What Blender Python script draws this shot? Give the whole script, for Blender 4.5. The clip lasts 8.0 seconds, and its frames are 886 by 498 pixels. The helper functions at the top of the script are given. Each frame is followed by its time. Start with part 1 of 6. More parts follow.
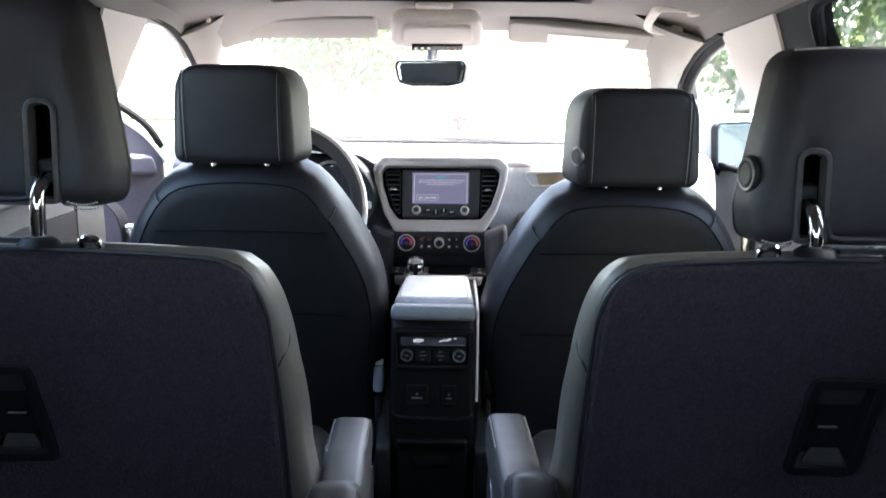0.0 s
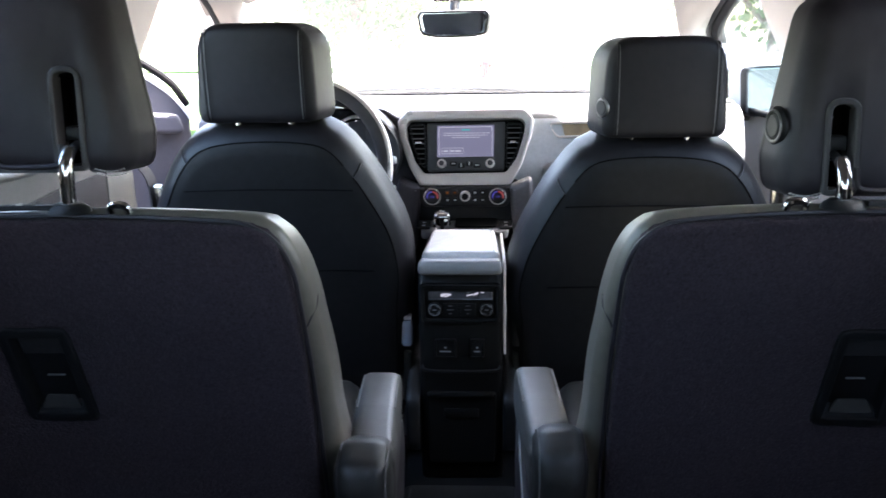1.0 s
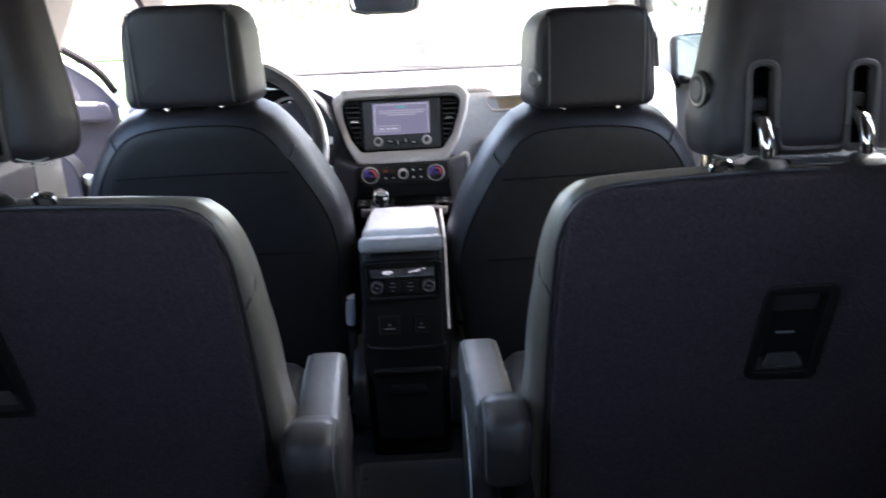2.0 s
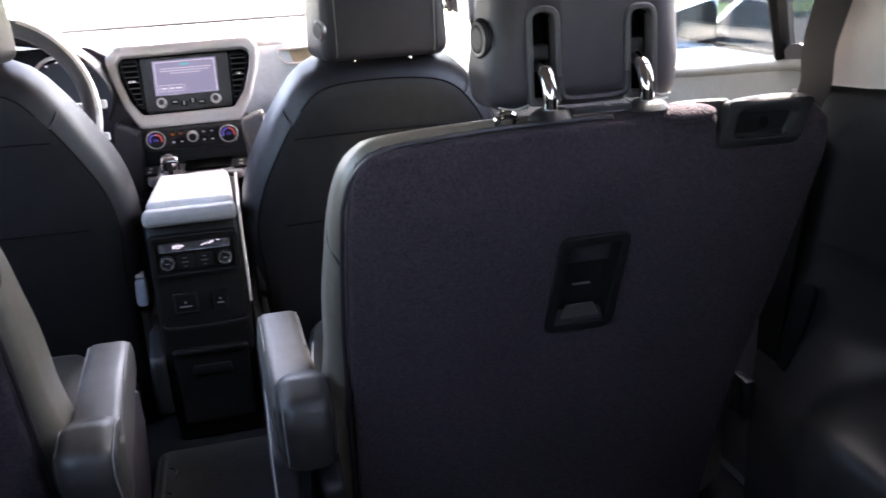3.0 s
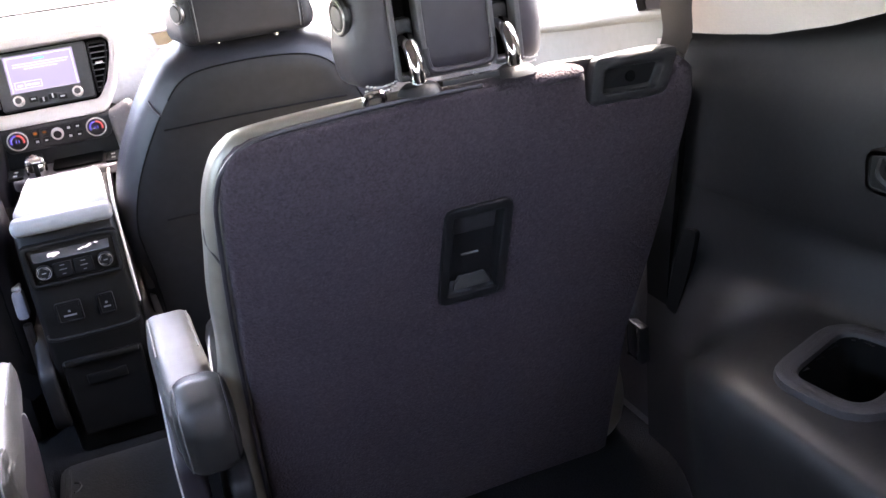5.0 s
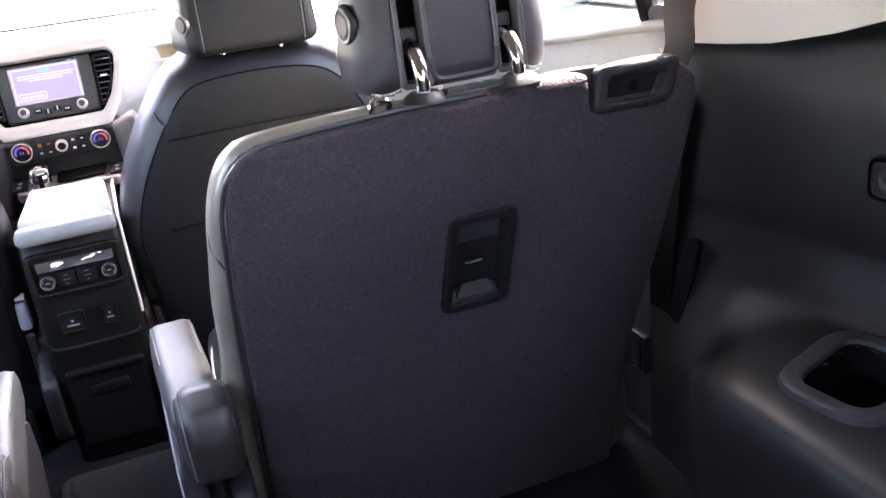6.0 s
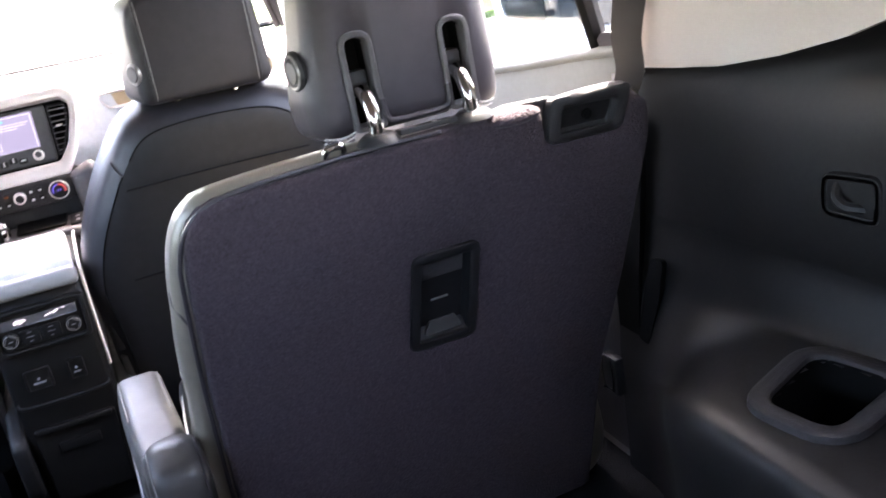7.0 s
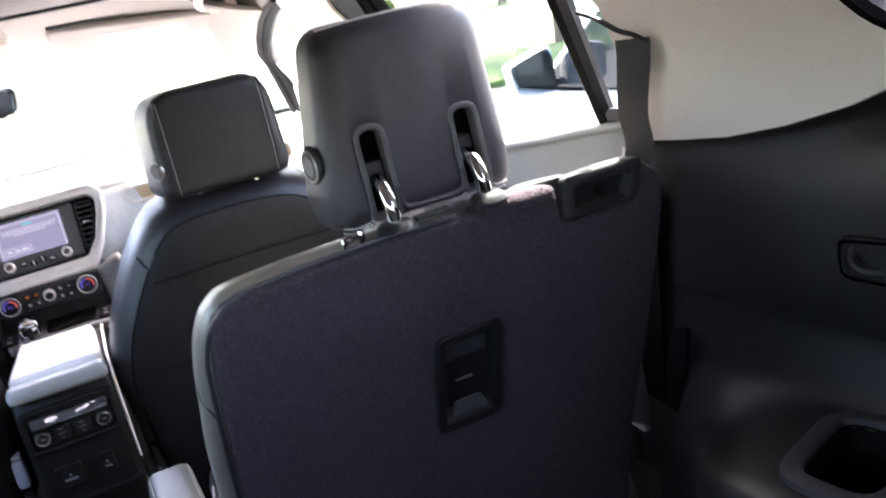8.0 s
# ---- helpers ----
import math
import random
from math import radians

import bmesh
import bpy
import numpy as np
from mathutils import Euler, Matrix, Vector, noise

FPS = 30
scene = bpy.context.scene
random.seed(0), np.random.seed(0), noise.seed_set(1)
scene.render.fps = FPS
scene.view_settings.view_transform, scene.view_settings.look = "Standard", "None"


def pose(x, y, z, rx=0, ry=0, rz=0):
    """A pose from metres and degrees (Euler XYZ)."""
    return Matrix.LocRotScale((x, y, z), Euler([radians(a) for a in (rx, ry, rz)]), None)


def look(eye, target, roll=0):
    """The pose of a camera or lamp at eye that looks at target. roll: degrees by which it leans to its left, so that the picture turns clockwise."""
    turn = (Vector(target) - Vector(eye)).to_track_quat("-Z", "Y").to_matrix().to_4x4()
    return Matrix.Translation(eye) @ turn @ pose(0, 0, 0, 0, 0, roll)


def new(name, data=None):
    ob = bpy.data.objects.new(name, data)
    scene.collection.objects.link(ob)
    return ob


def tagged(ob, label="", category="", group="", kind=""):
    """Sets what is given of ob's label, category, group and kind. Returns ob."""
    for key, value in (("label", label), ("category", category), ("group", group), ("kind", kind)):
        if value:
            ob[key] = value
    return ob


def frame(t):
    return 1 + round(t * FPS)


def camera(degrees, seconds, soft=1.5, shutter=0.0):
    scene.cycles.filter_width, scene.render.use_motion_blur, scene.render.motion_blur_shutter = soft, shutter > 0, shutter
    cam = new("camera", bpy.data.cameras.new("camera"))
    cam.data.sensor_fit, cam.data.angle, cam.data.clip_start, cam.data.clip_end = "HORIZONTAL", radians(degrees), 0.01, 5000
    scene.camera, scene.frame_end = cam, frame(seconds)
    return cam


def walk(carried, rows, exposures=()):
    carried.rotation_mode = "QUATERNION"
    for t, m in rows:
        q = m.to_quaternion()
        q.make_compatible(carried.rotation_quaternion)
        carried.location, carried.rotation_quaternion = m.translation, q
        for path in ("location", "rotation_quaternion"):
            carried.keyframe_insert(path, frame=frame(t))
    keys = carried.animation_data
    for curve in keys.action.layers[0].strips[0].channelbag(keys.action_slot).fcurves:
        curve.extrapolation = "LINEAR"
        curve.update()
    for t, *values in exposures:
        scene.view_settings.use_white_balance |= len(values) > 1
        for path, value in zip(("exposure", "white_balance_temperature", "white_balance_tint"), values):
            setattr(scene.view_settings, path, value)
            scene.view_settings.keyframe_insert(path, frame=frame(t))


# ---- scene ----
cam = camera(54.0, 8.0, shutter=0.5)
PATH = [
    (0, (0.048, -0.557, 1.062), (0.011, 1.409, 0.698), 0.6),
    (0.5, (0.051, -0.552, 1.064), (-0.004, 1.397, 0.616), -0.1),
    (1, (0.053, -0.558, 1.076), (-0.049, 1.381, 0.595), -0.9),
    (1.2, (0.059, -0.57, 1.075), (-0.073, 1.371, 0.61), -2.4),
    (2.3, (0.07, -0.551, 1.066), (0.207, 1.358, 0.488), -2.5),
    (2.5, (0.099, -0.522, 1.06), (0.33, 1.369, 0.449), -2.5),
    (3, (0.125, -0.491, 1.069), (0.522, 1.354, 0.408), -3.3),
    (3.5, (0.136, -0.485, 1.073), (0.608, 1.32, 0.355), -4.5),
    (4, (0.146, -0.485, 1.08), (0.678, 1.289, 0.326), -6.6),
    (4.5, (0.159, -0.475, 1.09), (0.735, 1.274, 0.308), -7.4),
    (6, (0.148, -0.481, 1.078), (0.743, 1.281, 0.344), -7.0),
    (6.5, (0.156, -0.48, 1.082), (0.765, 1.279, 0.351), -8.0),
    (7, (0.168, -0.477, 1.097), (0.827, 1.276, 0.394), -9.8),
    (7.5, (0.184, -0.473, 1.116), (0.881, 1.276, 0.442), -11.9),
    (8, (0.172, -0.487, 1.117), (0.828, 1.321, 0.568), -12.9),
]
# the clip's camera opens up as it turns to the dark side of the cabin
EXPOSURES = [(0, 4.62, 6350, 15), (1.2, 4.67, 6350, 16), (2.5, 4.9, 6600, 21), (3.5, 5.8, 7000, 27), (4.5, 6.47, 7150, 28), (6.5, 6.3, 7150, 28), (7.5, 5.9, 6900, 25), (8, 5.5, 6700, 23)]
walk(cam, [(t, look(eye, target, roll)) for t, eye, target, roll in PATH], EXPOSURES)

# ---- light ----
world = bpy.data.worlds.new("sky")
scene.world = world
world.use_nodes = True
wn = world.node_tree
sky = wn.nodes.new("ShaderNodeTexSky")
sky.sky_type, sky.sun_disc = "NISHITA", False
SUN_EL, SUN_AZ = 58.0, 50.0          # height; degrees to the right of straight ahead
sky.sun_elevation, sky.sun_rotation = radians(SUN_EL), radians(SUN_AZ)
sky.air_density, sky.dust_density, sky.ozone_density = 1.0, 4.0, 0.4
back = wn.nodes["Background"]
wn.links.new(sky.outputs[0], back.inputs[0])
back.inputs[1].default_value = 0.15
sun = new("sun", bpy.data.lights.new("sun", "SUN"))
sun.data.energy, sun.data.angle, sun.data.color = 3.2, radians(0.5), (1.0, 0.95, 0.87)
sun_from = Vector((math.sin(radians(SUN_AZ)) * math.cos(radians(SUN_EL)), math.cos(radians(SUN_AZ)) * math.cos(radians(SUN_EL)), math.sin(radians(SUN_EL))))
sun.matrix_world = look(sun_from * 30, (0, 0, 0))


# ---- materials ----
def mat(name, color, rough=0.5, metal=0.0, var=0.25, scale=30.0, bump=0.0, bscale=400.0, big=3.0, sheen=0.0, spec=0.5, coat=0.0, kind="noise", depth=0.002):
    """A surface with variation at two scales and fine relief."""
    m = bpy.data.materials.new(name)
    m.use_nodes = True
    nt = m.node_tree
    p = nt.nodes["Principled BSDF"]
    p.inputs["Roughness"].default_value, p.inputs["Metallic"].default_value = rough, metal
    p.inputs["Sheen Weight"].default_value, p.inputs["Specular IOR Level"].default_value = sheen, spec
    p.inputs["Coat Weight"].default_value = coat
    co = nt.nodes.new("ShaderNodeTexCoord")
    def tex(s, detail):
        n = nt.nodes.new("ShaderNodeTexNoise")
        n.inputs["Scale"].default_value, n.inputs["Detail"].default_value = s, detail
        nt.links.new(co.outputs["Object"], n.inputs["Vector"])
        return n.outputs["Fac"]
    def math_node(op, a, b):
        n = nt.nodes.new("ShaderNodeMath")
        n.operation = op
        for i, v in enumerate((a, b)):
            if isinstance(v, (int, float)):
                n.inputs[i].default_value = v
            else:
                nt.links.new(v, n.inputs[i])
        return n.outputs[0]
    mixed = math_node("ADD", math_node("MULTIPLY", tex(scale, 6), 0.6), math_node("MULTIPLY", tex(big, 4), 0.4))
    ramp = nt.nodes.new("ShaderNodeValToRGB")
    ramp.color_ramp.elements[0].position, ramp.color_ramp.elements[1].position = 0.3, 0.7
    ramp.color_ramp.elements[0].color = (*[c * (1 - var) for c in color], 1)
    ramp.color_ramp.elements[1].color = (*[min(1, c * (1 + var)) for c in color], 1)
    nt.links.new(mixed, ramp.inputs[0])
    nt.links.new(ramp.outputs[0], p.inputs["Base Color"])
    nt.links.new(math_node("ADD", math_node("MULTIPLY", tex(big * 4, 5), 0.16), rough - 0.08), p.inputs["Roughness"])
    if bump:
        if kind == "grain":
            n = nt.nodes.new("ShaderNodeTexVoronoi")
            n.inputs["Scale"].default_value = bscale
            nt.links.new(co.outputs["Object"], n.inputs["Vector"])
            h = n.outputs["Distance"]
        else:
            h = tex(bscale, 3)
        b = nt.nodes.new("ShaderNodeBump")
        b.inputs["Strength"].default_value, b.inputs["Distance"].default_value = bump, depth
        nt.links.new(h, b.inputs["Height"])
        nt.links.new(b.outputs[0], p.inputs["Normal"])
    return m


def glow(name, color, strength):
    m = bpy.data.materials.new(name)
    m.use_nodes = True
    p = m.node_tree.nodes["Principled BSDF"]
    p.inputs["Base Color"].default_value = (*[c * 0.1 for c in color], 1)
    p.inputs["Roughness"].default_value = 0.2
    p.inputs["Emission Color"].default_value, p.inputs["Emission Strength"].default_value = (*color, 1), strength
    return m


def glass(name, tint=(0.9, 0.95, 0.93), dust=0.0):
    """A thin pane: clear, with more gloss at a slant and a film of dust."""
    m = bpy.data.materials.new(name)
    m.use_nodes = True
    nt = m.node_tree
    nt.nodes.remove(nt.nodes["Principled BSDF"])
    out = nt.nodes["Material Output"]
    clear, gloss = nt.nodes.new("ShaderNodeBsdfTransparent"), nt.nodes.new("ShaderNodeBsdfGlossy")
    clear.inputs[0].default_value, gloss.inputs["Roughness"].default_value = (*tint, 1), 0.01
    lw, mix = nt.nodes.new("ShaderNodeLayerWeight"), nt.nodes.new("ShaderNodeMixShader")
    steep, share = nt.nodes.new("ShaderNodeMath"), nt.nodes.new("ShaderNodeMath")
    steep.operation, steep.inputs[1].default_value = "POWER", 5.0
    share.operation, share.inputs[1].default_value, share.inputs[2].default_value = "MULTIPLY_ADD", 0.85, 0.03
    nt.links.new(lw.outputs["Facing"], steep.inputs[0])
    nt.links.new(steep.outputs[0], share.inputs[0])
    nt.links.new(share.outputs[0], mix.inputs[0])
    nt.links.new(clear.outputs[0], mix.inputs[1])
    nt.links.new(gloss.outputs[0], mix.inputs[2])
    last = mix
    if dust:
        film, both = nt.nodes.new("ShaderNodeBsdfTranslucent"), nt.nodes.new("ShaderNodeMixShader")
        film.inputs[0].default_value = (0.9, 0.9, 0.88, 1)
        both.inputs[0].default_value = dust
        nt.links.new(mix.outputs[0], both.inputs[1])
        nt.links.new(film.outputs[0], both.inputs[2])
        last = both
    nt.links.new(last.outputs[0], out.inputs["Surface"])
    return m


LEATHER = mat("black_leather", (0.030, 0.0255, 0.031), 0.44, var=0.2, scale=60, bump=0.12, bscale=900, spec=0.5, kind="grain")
ARM_LEATHER = mat("grey_armrest_leather", (0.073, 0.070, 0.065), 0.47, var=0.15, scale=60, bump=0.10, bscale=900, spec=0.9, kind="grain")
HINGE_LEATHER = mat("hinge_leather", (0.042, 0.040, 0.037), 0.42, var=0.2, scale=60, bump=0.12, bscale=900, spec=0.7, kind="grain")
# front seat leather in two tones: dim back, paler bolster and headrest for sheen
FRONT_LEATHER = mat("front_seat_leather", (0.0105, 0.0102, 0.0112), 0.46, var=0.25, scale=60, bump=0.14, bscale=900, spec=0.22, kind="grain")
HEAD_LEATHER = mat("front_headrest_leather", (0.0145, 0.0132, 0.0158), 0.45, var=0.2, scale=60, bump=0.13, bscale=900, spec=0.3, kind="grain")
# bonnet paint kept dark so that less sun bounces onto the headliner
BONNET = mat("darkened_car_paint", (0.08, 0.08, 0.085), 0.3, var=0.03, coat=0.5)
# seat leather paled and warmed, with window reflections put into the colour
LEATHER_LIT = mat("window_lit_leather", (0.142, 0.127, 0.098), 0.41, var=0.15, scale=60, bump=0.10, bscale=900, spec=0.95, kind="grain")
THREAD = mat("grey_thread", (0.58, 0.57, 0.54), 0.8, var=0.3, scale=800)
DIM_THREAD = mat("dark_grey_thread", (0.20, 0.195, 0.19), 0.8, var=0.3, scale=800)
CARPET = mat("seat_back_carpet", (0.0500, 0.0380, 0.0455), 0.95, var=0.38, scale=300, bump=0.7, bscale=330, big=160, sheen=0.06, spec=0.15, depth=0.004)
FLOOR_CARPET = mat("floor_carpet", (0.015, 0.015, 0.016), 0.95, var=0.5, scale=300, bump=1.0, bscale=400, spec=0.1, depth=0.004)
RUBBER = mat("floor_mat_rubber", (0.036, 0.037, 0.038), 0.55, spec=0.4, var=0.2, scale=90, bump=0.4, bscale=300)
PLASTIC = mat("black_plastic", (0.012, 0.012, 0.013), 0.42, spec=0.4, var=0.2, scale=120, bump=0.3, bscale=900)
TRIM_DARK = mat("dark_trim_plastic", (0.029, 0.027, 0.029), 0.40, var=0.25, scale=150, bump=0.7, bscale=800)
LINING = mat("smooth_dark_lining", (0.0112, 0.0101, 0.0099), 0.51, var=0.25, scale=150, bump=0.12, bscale=900, spec=0.4, big=60.0)
DISPLAY = mat("display_glass", (0.10, 0.10, 0.105), 0.12, metal=0.6, var=0.5, scale=40, big=25)
CONSOLE = mat("console_black_plastic", (0.0065, 0.0063, 0.0062), 0.45, spec=0.22, var=0.2, scale=120, bump=0.3, bscale=900)
GLOSS = mat("gloss_black", (0.006, 0.006, 0.007), 0.12, var=0.1)
# dashboard skin in pale, middle and dark copies: sun bounce put into the colour
DASH = mat("lit_dashboard_skin", (0.50, 0.52, 0.54), 0.5, var=0.12, scale=120, bump=0.3, bscale=800, kind="grain")
DASH_MID = mat("half_lit_dashboard_skin", (0.20, 0.195, 0.205), 0.5, var=0.12, scale=120, bump=0.3, bscale=800, kind="grain")
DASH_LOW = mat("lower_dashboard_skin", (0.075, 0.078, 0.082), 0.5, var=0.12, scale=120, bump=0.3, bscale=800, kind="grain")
DOOR_SKIN = mat("door_skin", (0.215, 0.207, 0.195), 0.5, var=0.1, scale=90, bump=0.25, bscale=700, kind="grain")
PILLAR_GREY = mat("grey_pillar_plastic", (0.105, 0.115, 0.112), 0.5, var=0.1, scale=90, bump=0.25, bscale=700, kind="grain")
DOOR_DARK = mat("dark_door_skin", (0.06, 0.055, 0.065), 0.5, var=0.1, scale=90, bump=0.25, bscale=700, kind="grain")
HEADLINER = mat("headliner_cloth", (0.30, 0.272, 0.249), 0.95, var=0.06, scale=500, bump=0.3, bscale=1500)
BEIGE = mat("beige_trim_plastic", (0.86, 0.765, 0.69), 0.6, var=0.05, scale=300, bump=0.2, bscale=1200)
SILVER = mat("satin_silver_trim", (0.92, 0.86, 0.82), 0.30, metal=0.25, var=0.02, scale=200)
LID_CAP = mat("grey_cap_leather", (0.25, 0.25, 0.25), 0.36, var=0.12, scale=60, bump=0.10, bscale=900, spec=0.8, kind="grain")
CHROME = mat("chrome", (0.80, 0.80, 0.80), 0.08, metal=1.0, var=0.03)
POST_CHROME = mat("smoked_chrome", (0.55, 0.54, 0.53), 0.06, metal=1.0, var=0.1)
STEEL = mat("worn_steel", (0.35, 0.34, 0.33), 0.35, metal=1.0, var=0.2)
WOOD = mat("light_wood_veneer", (0.42, 0.32, 0.20), 0.35, var=0.3, scale=40, coat=0.5)
WEBBING = mat("grey_belt_webbing", (0.062, 0.053, 0.049), 0.8, var=0.2, scale=500, bump=0.5, bscale=1500)
SEAL = mat("rubber_seal", (0.0025, 0.0025, 0.003), 0.7, var=0.1, spec=0.12)
# near-black that puts shade into the colour of hollows, slots and backings
SHADE_BLACK = mat("shade_black_plastic", (0.004, 0.004, 0.004), 0.8, var=0.1, spec=0.08)
BUCKLE = mat("pale_buckle_plastic", (0.30, 0.31, 0.36), 0.4, var=0.1)
SLAT = mat("vent_slat_plastic", (0.20, 0.20, 0.205), 0.3, var=0.1, spec=0.8)
RIM = mat("grey_plastic_rim", (0.10, 0.096, 0.10), 0.35, var=0.1, scale=120)
# lid leather whitened: windshield light on it is put into the colour
LID = mat("sky_lit_lid_leather", (0.72, 0.72, 0.715), 0.48, var=0.12, scale=60, bump=0.10, bscale=900, spec=0.9, kind="grain")
MIRROR = mat("mirror_glass", (0.75, 0.82, 0.86), 0.02, metal=1.0, var=0.01)
SCREEN = glow("lit_screen", (0.45, 0.45, 0.66), 0.017)
SCREEN_TEXT = glow("screen_text", (0.85, 0.85, 1.0), 0.026)
SCREEN_CYAN = glow("screen_title", (0.15, 0.7, 0.75), 0.024)
BLUE_LIT = glow("blue_dial_light", (0.16, 0.14, 0.7), 0.013)
RED_LIT = glow("red_dial_light", (0.7, 0.14, 0.14), 0.013)
AMBER = glow("amber_light", (1.0, 0.35, 0.08), 0.006)
MARK = mat("pale_print", (0.8, 0.8, 0.8), 0.6, var=0.1)
PALE = mat("pale_button_print", (0.2, 0.2, 0.21), 0.5, var=0.1)
GLASS = glass("window_glass")
TINTED = glass("tinted_rear_glass", (0.80, 0.82, 0.81))
SIDE_TINT = glass("tinted_side_glass", (0.60, 0.63, 0.62))
BLUE_MIRROR = mat("blue_tinted_mirror_glass", (0.17, 0.21, 0.23), 0.03, metal=1.0, var=0.02)
SHIELD = glass("windshield_glass", (0.93, 0.97, 0.95), 0.014)
ASPHALT = mat("pale_concrete", (0.13, 0.128, 0.122), 0.9, var=0.2, scale=8, bump=0.5, bscale=120, big=0.4)
GRASS = mat("grass", (0.07, 0.12, 0.03), 0.9, var=0.5, scale=20, bump=0.8, bscale=60, big=0.5)
LEAF = mat("leaves", (0.066, 0.090, 0.046), 0.6, var=0.5, scale=3, big=1.0)
thin = LEAF.node_tree                        # leaves let some of the light through
lit, share = thin.nodes.new("ShaderNodeBsdfTranslucent"), thin.nodes.new("ShaderNodeMixShader")
lit.inputs[0].default_value, share.inputs[0].default_value = (0.15, 0.215, 0.085, 1), 0.45
thin.links.new(thin.nodes["Principled BSDF"].outputs[0], share.inputs[1])
thin.links.new(lit.outputs[0], share.inputs[2])
thin.links.new(share.outputs[0], thin.nodes["Material Output"].inputs["Surface"])
BARK = mat("bark", (0.16, 0.12, 0.09), 0.9, var=0.4, scale=12, bump=1.0, bscale=40)
HYDRANT = mat("hydrant_red_paint", (0.34, 0.014, 0.012), 0.6, spec=0.2, var=0.2, scale=20)
CAR_PAINT = mat("white_car_paint", (0.72, 0.73, 0.75), 0.25, var=0.03, coat=0.8)
CAR_GLASS = mat("dark_car_glass", (0.02, 0.025, 0.03), 0.05, var=0.1)
TYRE = mat("tyre_rubber", (0.02, 0.02, 0.02), 0.8, var=0.2)
GALV = mat("galvanised_rail", (0.5, 0.5, 0.5), 0.45, metal=0.6, var=0.15)


# ---- geometry helpers ----
def thing(name, label, category, at=(0, 0, 0), group="", kind=""):
    e = new(name)
    e.empty_display_size = 0.05
    e.matrix_basis = Matrix.Translation(at)
    return tagged(e, label, category, group, kind)


def part(name, bm, material, parent=None, label="", angle=38):
    """Links a bmesh, in world coordinates, as one mesh under a thing or a part."""
    bmesh.ops.recalc_face_normals(bm, faces=bm.faces)
    me = bpy.data.meshes.new(name)
    bm.to_mesh(me)
    bm.free()
    me.materials.append(material)
    me.polygons.foreach_set("use_smooth", [True] * len(me.polygons))
    me.set_sharp_from_angle(angle=radians(angle))
    ob = new(name, me)
    while parent and parent.parent and parent.parent.parent:      # thing, part and sub-part, no deeper
        parent = parent.parent
    if parent:
        ob.parent = parent
        if parent.type == "EMPTY":
            ob.matrix_parent_inverse = parent.matrix_basis.inverted()
    if label:
        ob["label"] = label
    return ob


def rounded(pts, r, seg=4):
    """Round a polygon's corners; r is one radius or one for each corner."""
    out, n = [], len(pts)
    for i, p in enumerate(pts):
        p, a, b = Vector(p), Vector(pts[i - 1]), Vector(pts[(i + 1) % n])
        rr = r[i] if isinstance(r, (list, tuple)) else r
        da, db = (a - p), (b - p)
        la, lb = da.length, db.length
        da, db = da / la, db / lb
        ang = da.angle(db)
        if rr <= 0 or ang > 3.1:
            out.append(p)
            continue
        t = min(rr / math.tan(ang / 2), la * 0.48, lb * 0.48)
        s, e = p + da * t, p + db * t
        for k in range(seg + 1):
            u = k / seg
            out.append((1 - u) ** 2 * s + 2 * u * (1 - u) * p + u * u * e)
    return out


def smooth_loop(pts, n=48):
    """A closed Catmull-Rom curve through the points, evenly spaced."""
    ps, m, dense = [Vector(p) for p in pts], len(pts), []
    for i in range(m):
        a, b, c, d = ps[i - 1], ps[i], ps[(i + 1) % m], ps[(i + 2) % m]
        for k in range(8):
            t = k / 8
            dense.append(0.5 * (2 * b + (c - a) * t + (2 * a - 5 * b + 4 * c - d) * t * t + (3 * b - a - 3 * c + d) * t ** 3))
    return even(dense, n)


def even(loop, n):
    """n evenly spaced points on a closed loop, from where it crosses the angle zero."""
    c = sum((Vector(p) for p in loop), Vector((0, 0))) / len(loop)
    k = min(range(len(loop)), key=lambda i: abs(math.atan2(loop[i][1] - c.y, loop[i][0] - c.x)))
    loop = [Vector(p) for p in loop[k:] + loop[:k]]
    if sum(a.x * b.y - b.x * a.y for a, b in zip(loop, loop[1:] + loop[:1])) < 0:
        loop = loop[:1] + loop[:0:-1]
    seg = [(b - a).length for a, b in zip(loop, loop[1:] + loop[:1])]
    total, out, i, done = sum(seg), [], 0, 0.0
    for q in range(n):
        at = total * q / n
        while done + seg[i] < at:
            done += seg[i]
            i += 1
        out.append(loop[i].lerp(loop[(i + 1) % len(loop)], (at - done) / max(seg[i], 1e-9)))
    return out


def inset(poly, d):
    n = len(poly)
    area = sum(a[0] * b[1] - b[0] * a[1] for a, b in zip(poly, poly[1:] + poly[:1]))
    sg, out = (1 if area > 0 else -1), []
    for i in range(n):
        a, p, b = Vector(poly[i - 1]), Vector(poly[i]), Vector(poly[(i + 1) % n])
        e1, e2 = (p - a), (b - p)
        n1, n2 = Vector((-e1.y, e1.x)), Vector((-e2.y, e2.x))
        nn = (n1.normalized() if n1.length > 1e-9 else Vector((0, 0))) + (n2.normalized() if n2.length > 1e-9 else Vector((0, 0)))
        nn = nn.normalized() if nn.length > 1e-9 else Vector((0, 0))
        out.append(p + nn * sg * d)
    return out


def ring(bm, poly, w, m):
    return [bm.verts.new(m @ Vector((p[0], p[1], w))) for p in poly]


def bridge(bm, a, b):
    n = len(a)
    for i in range(n):
        bm.faces.new((a[i], a[(i + 1) % n], b[(i + 1) % n], b[i]))


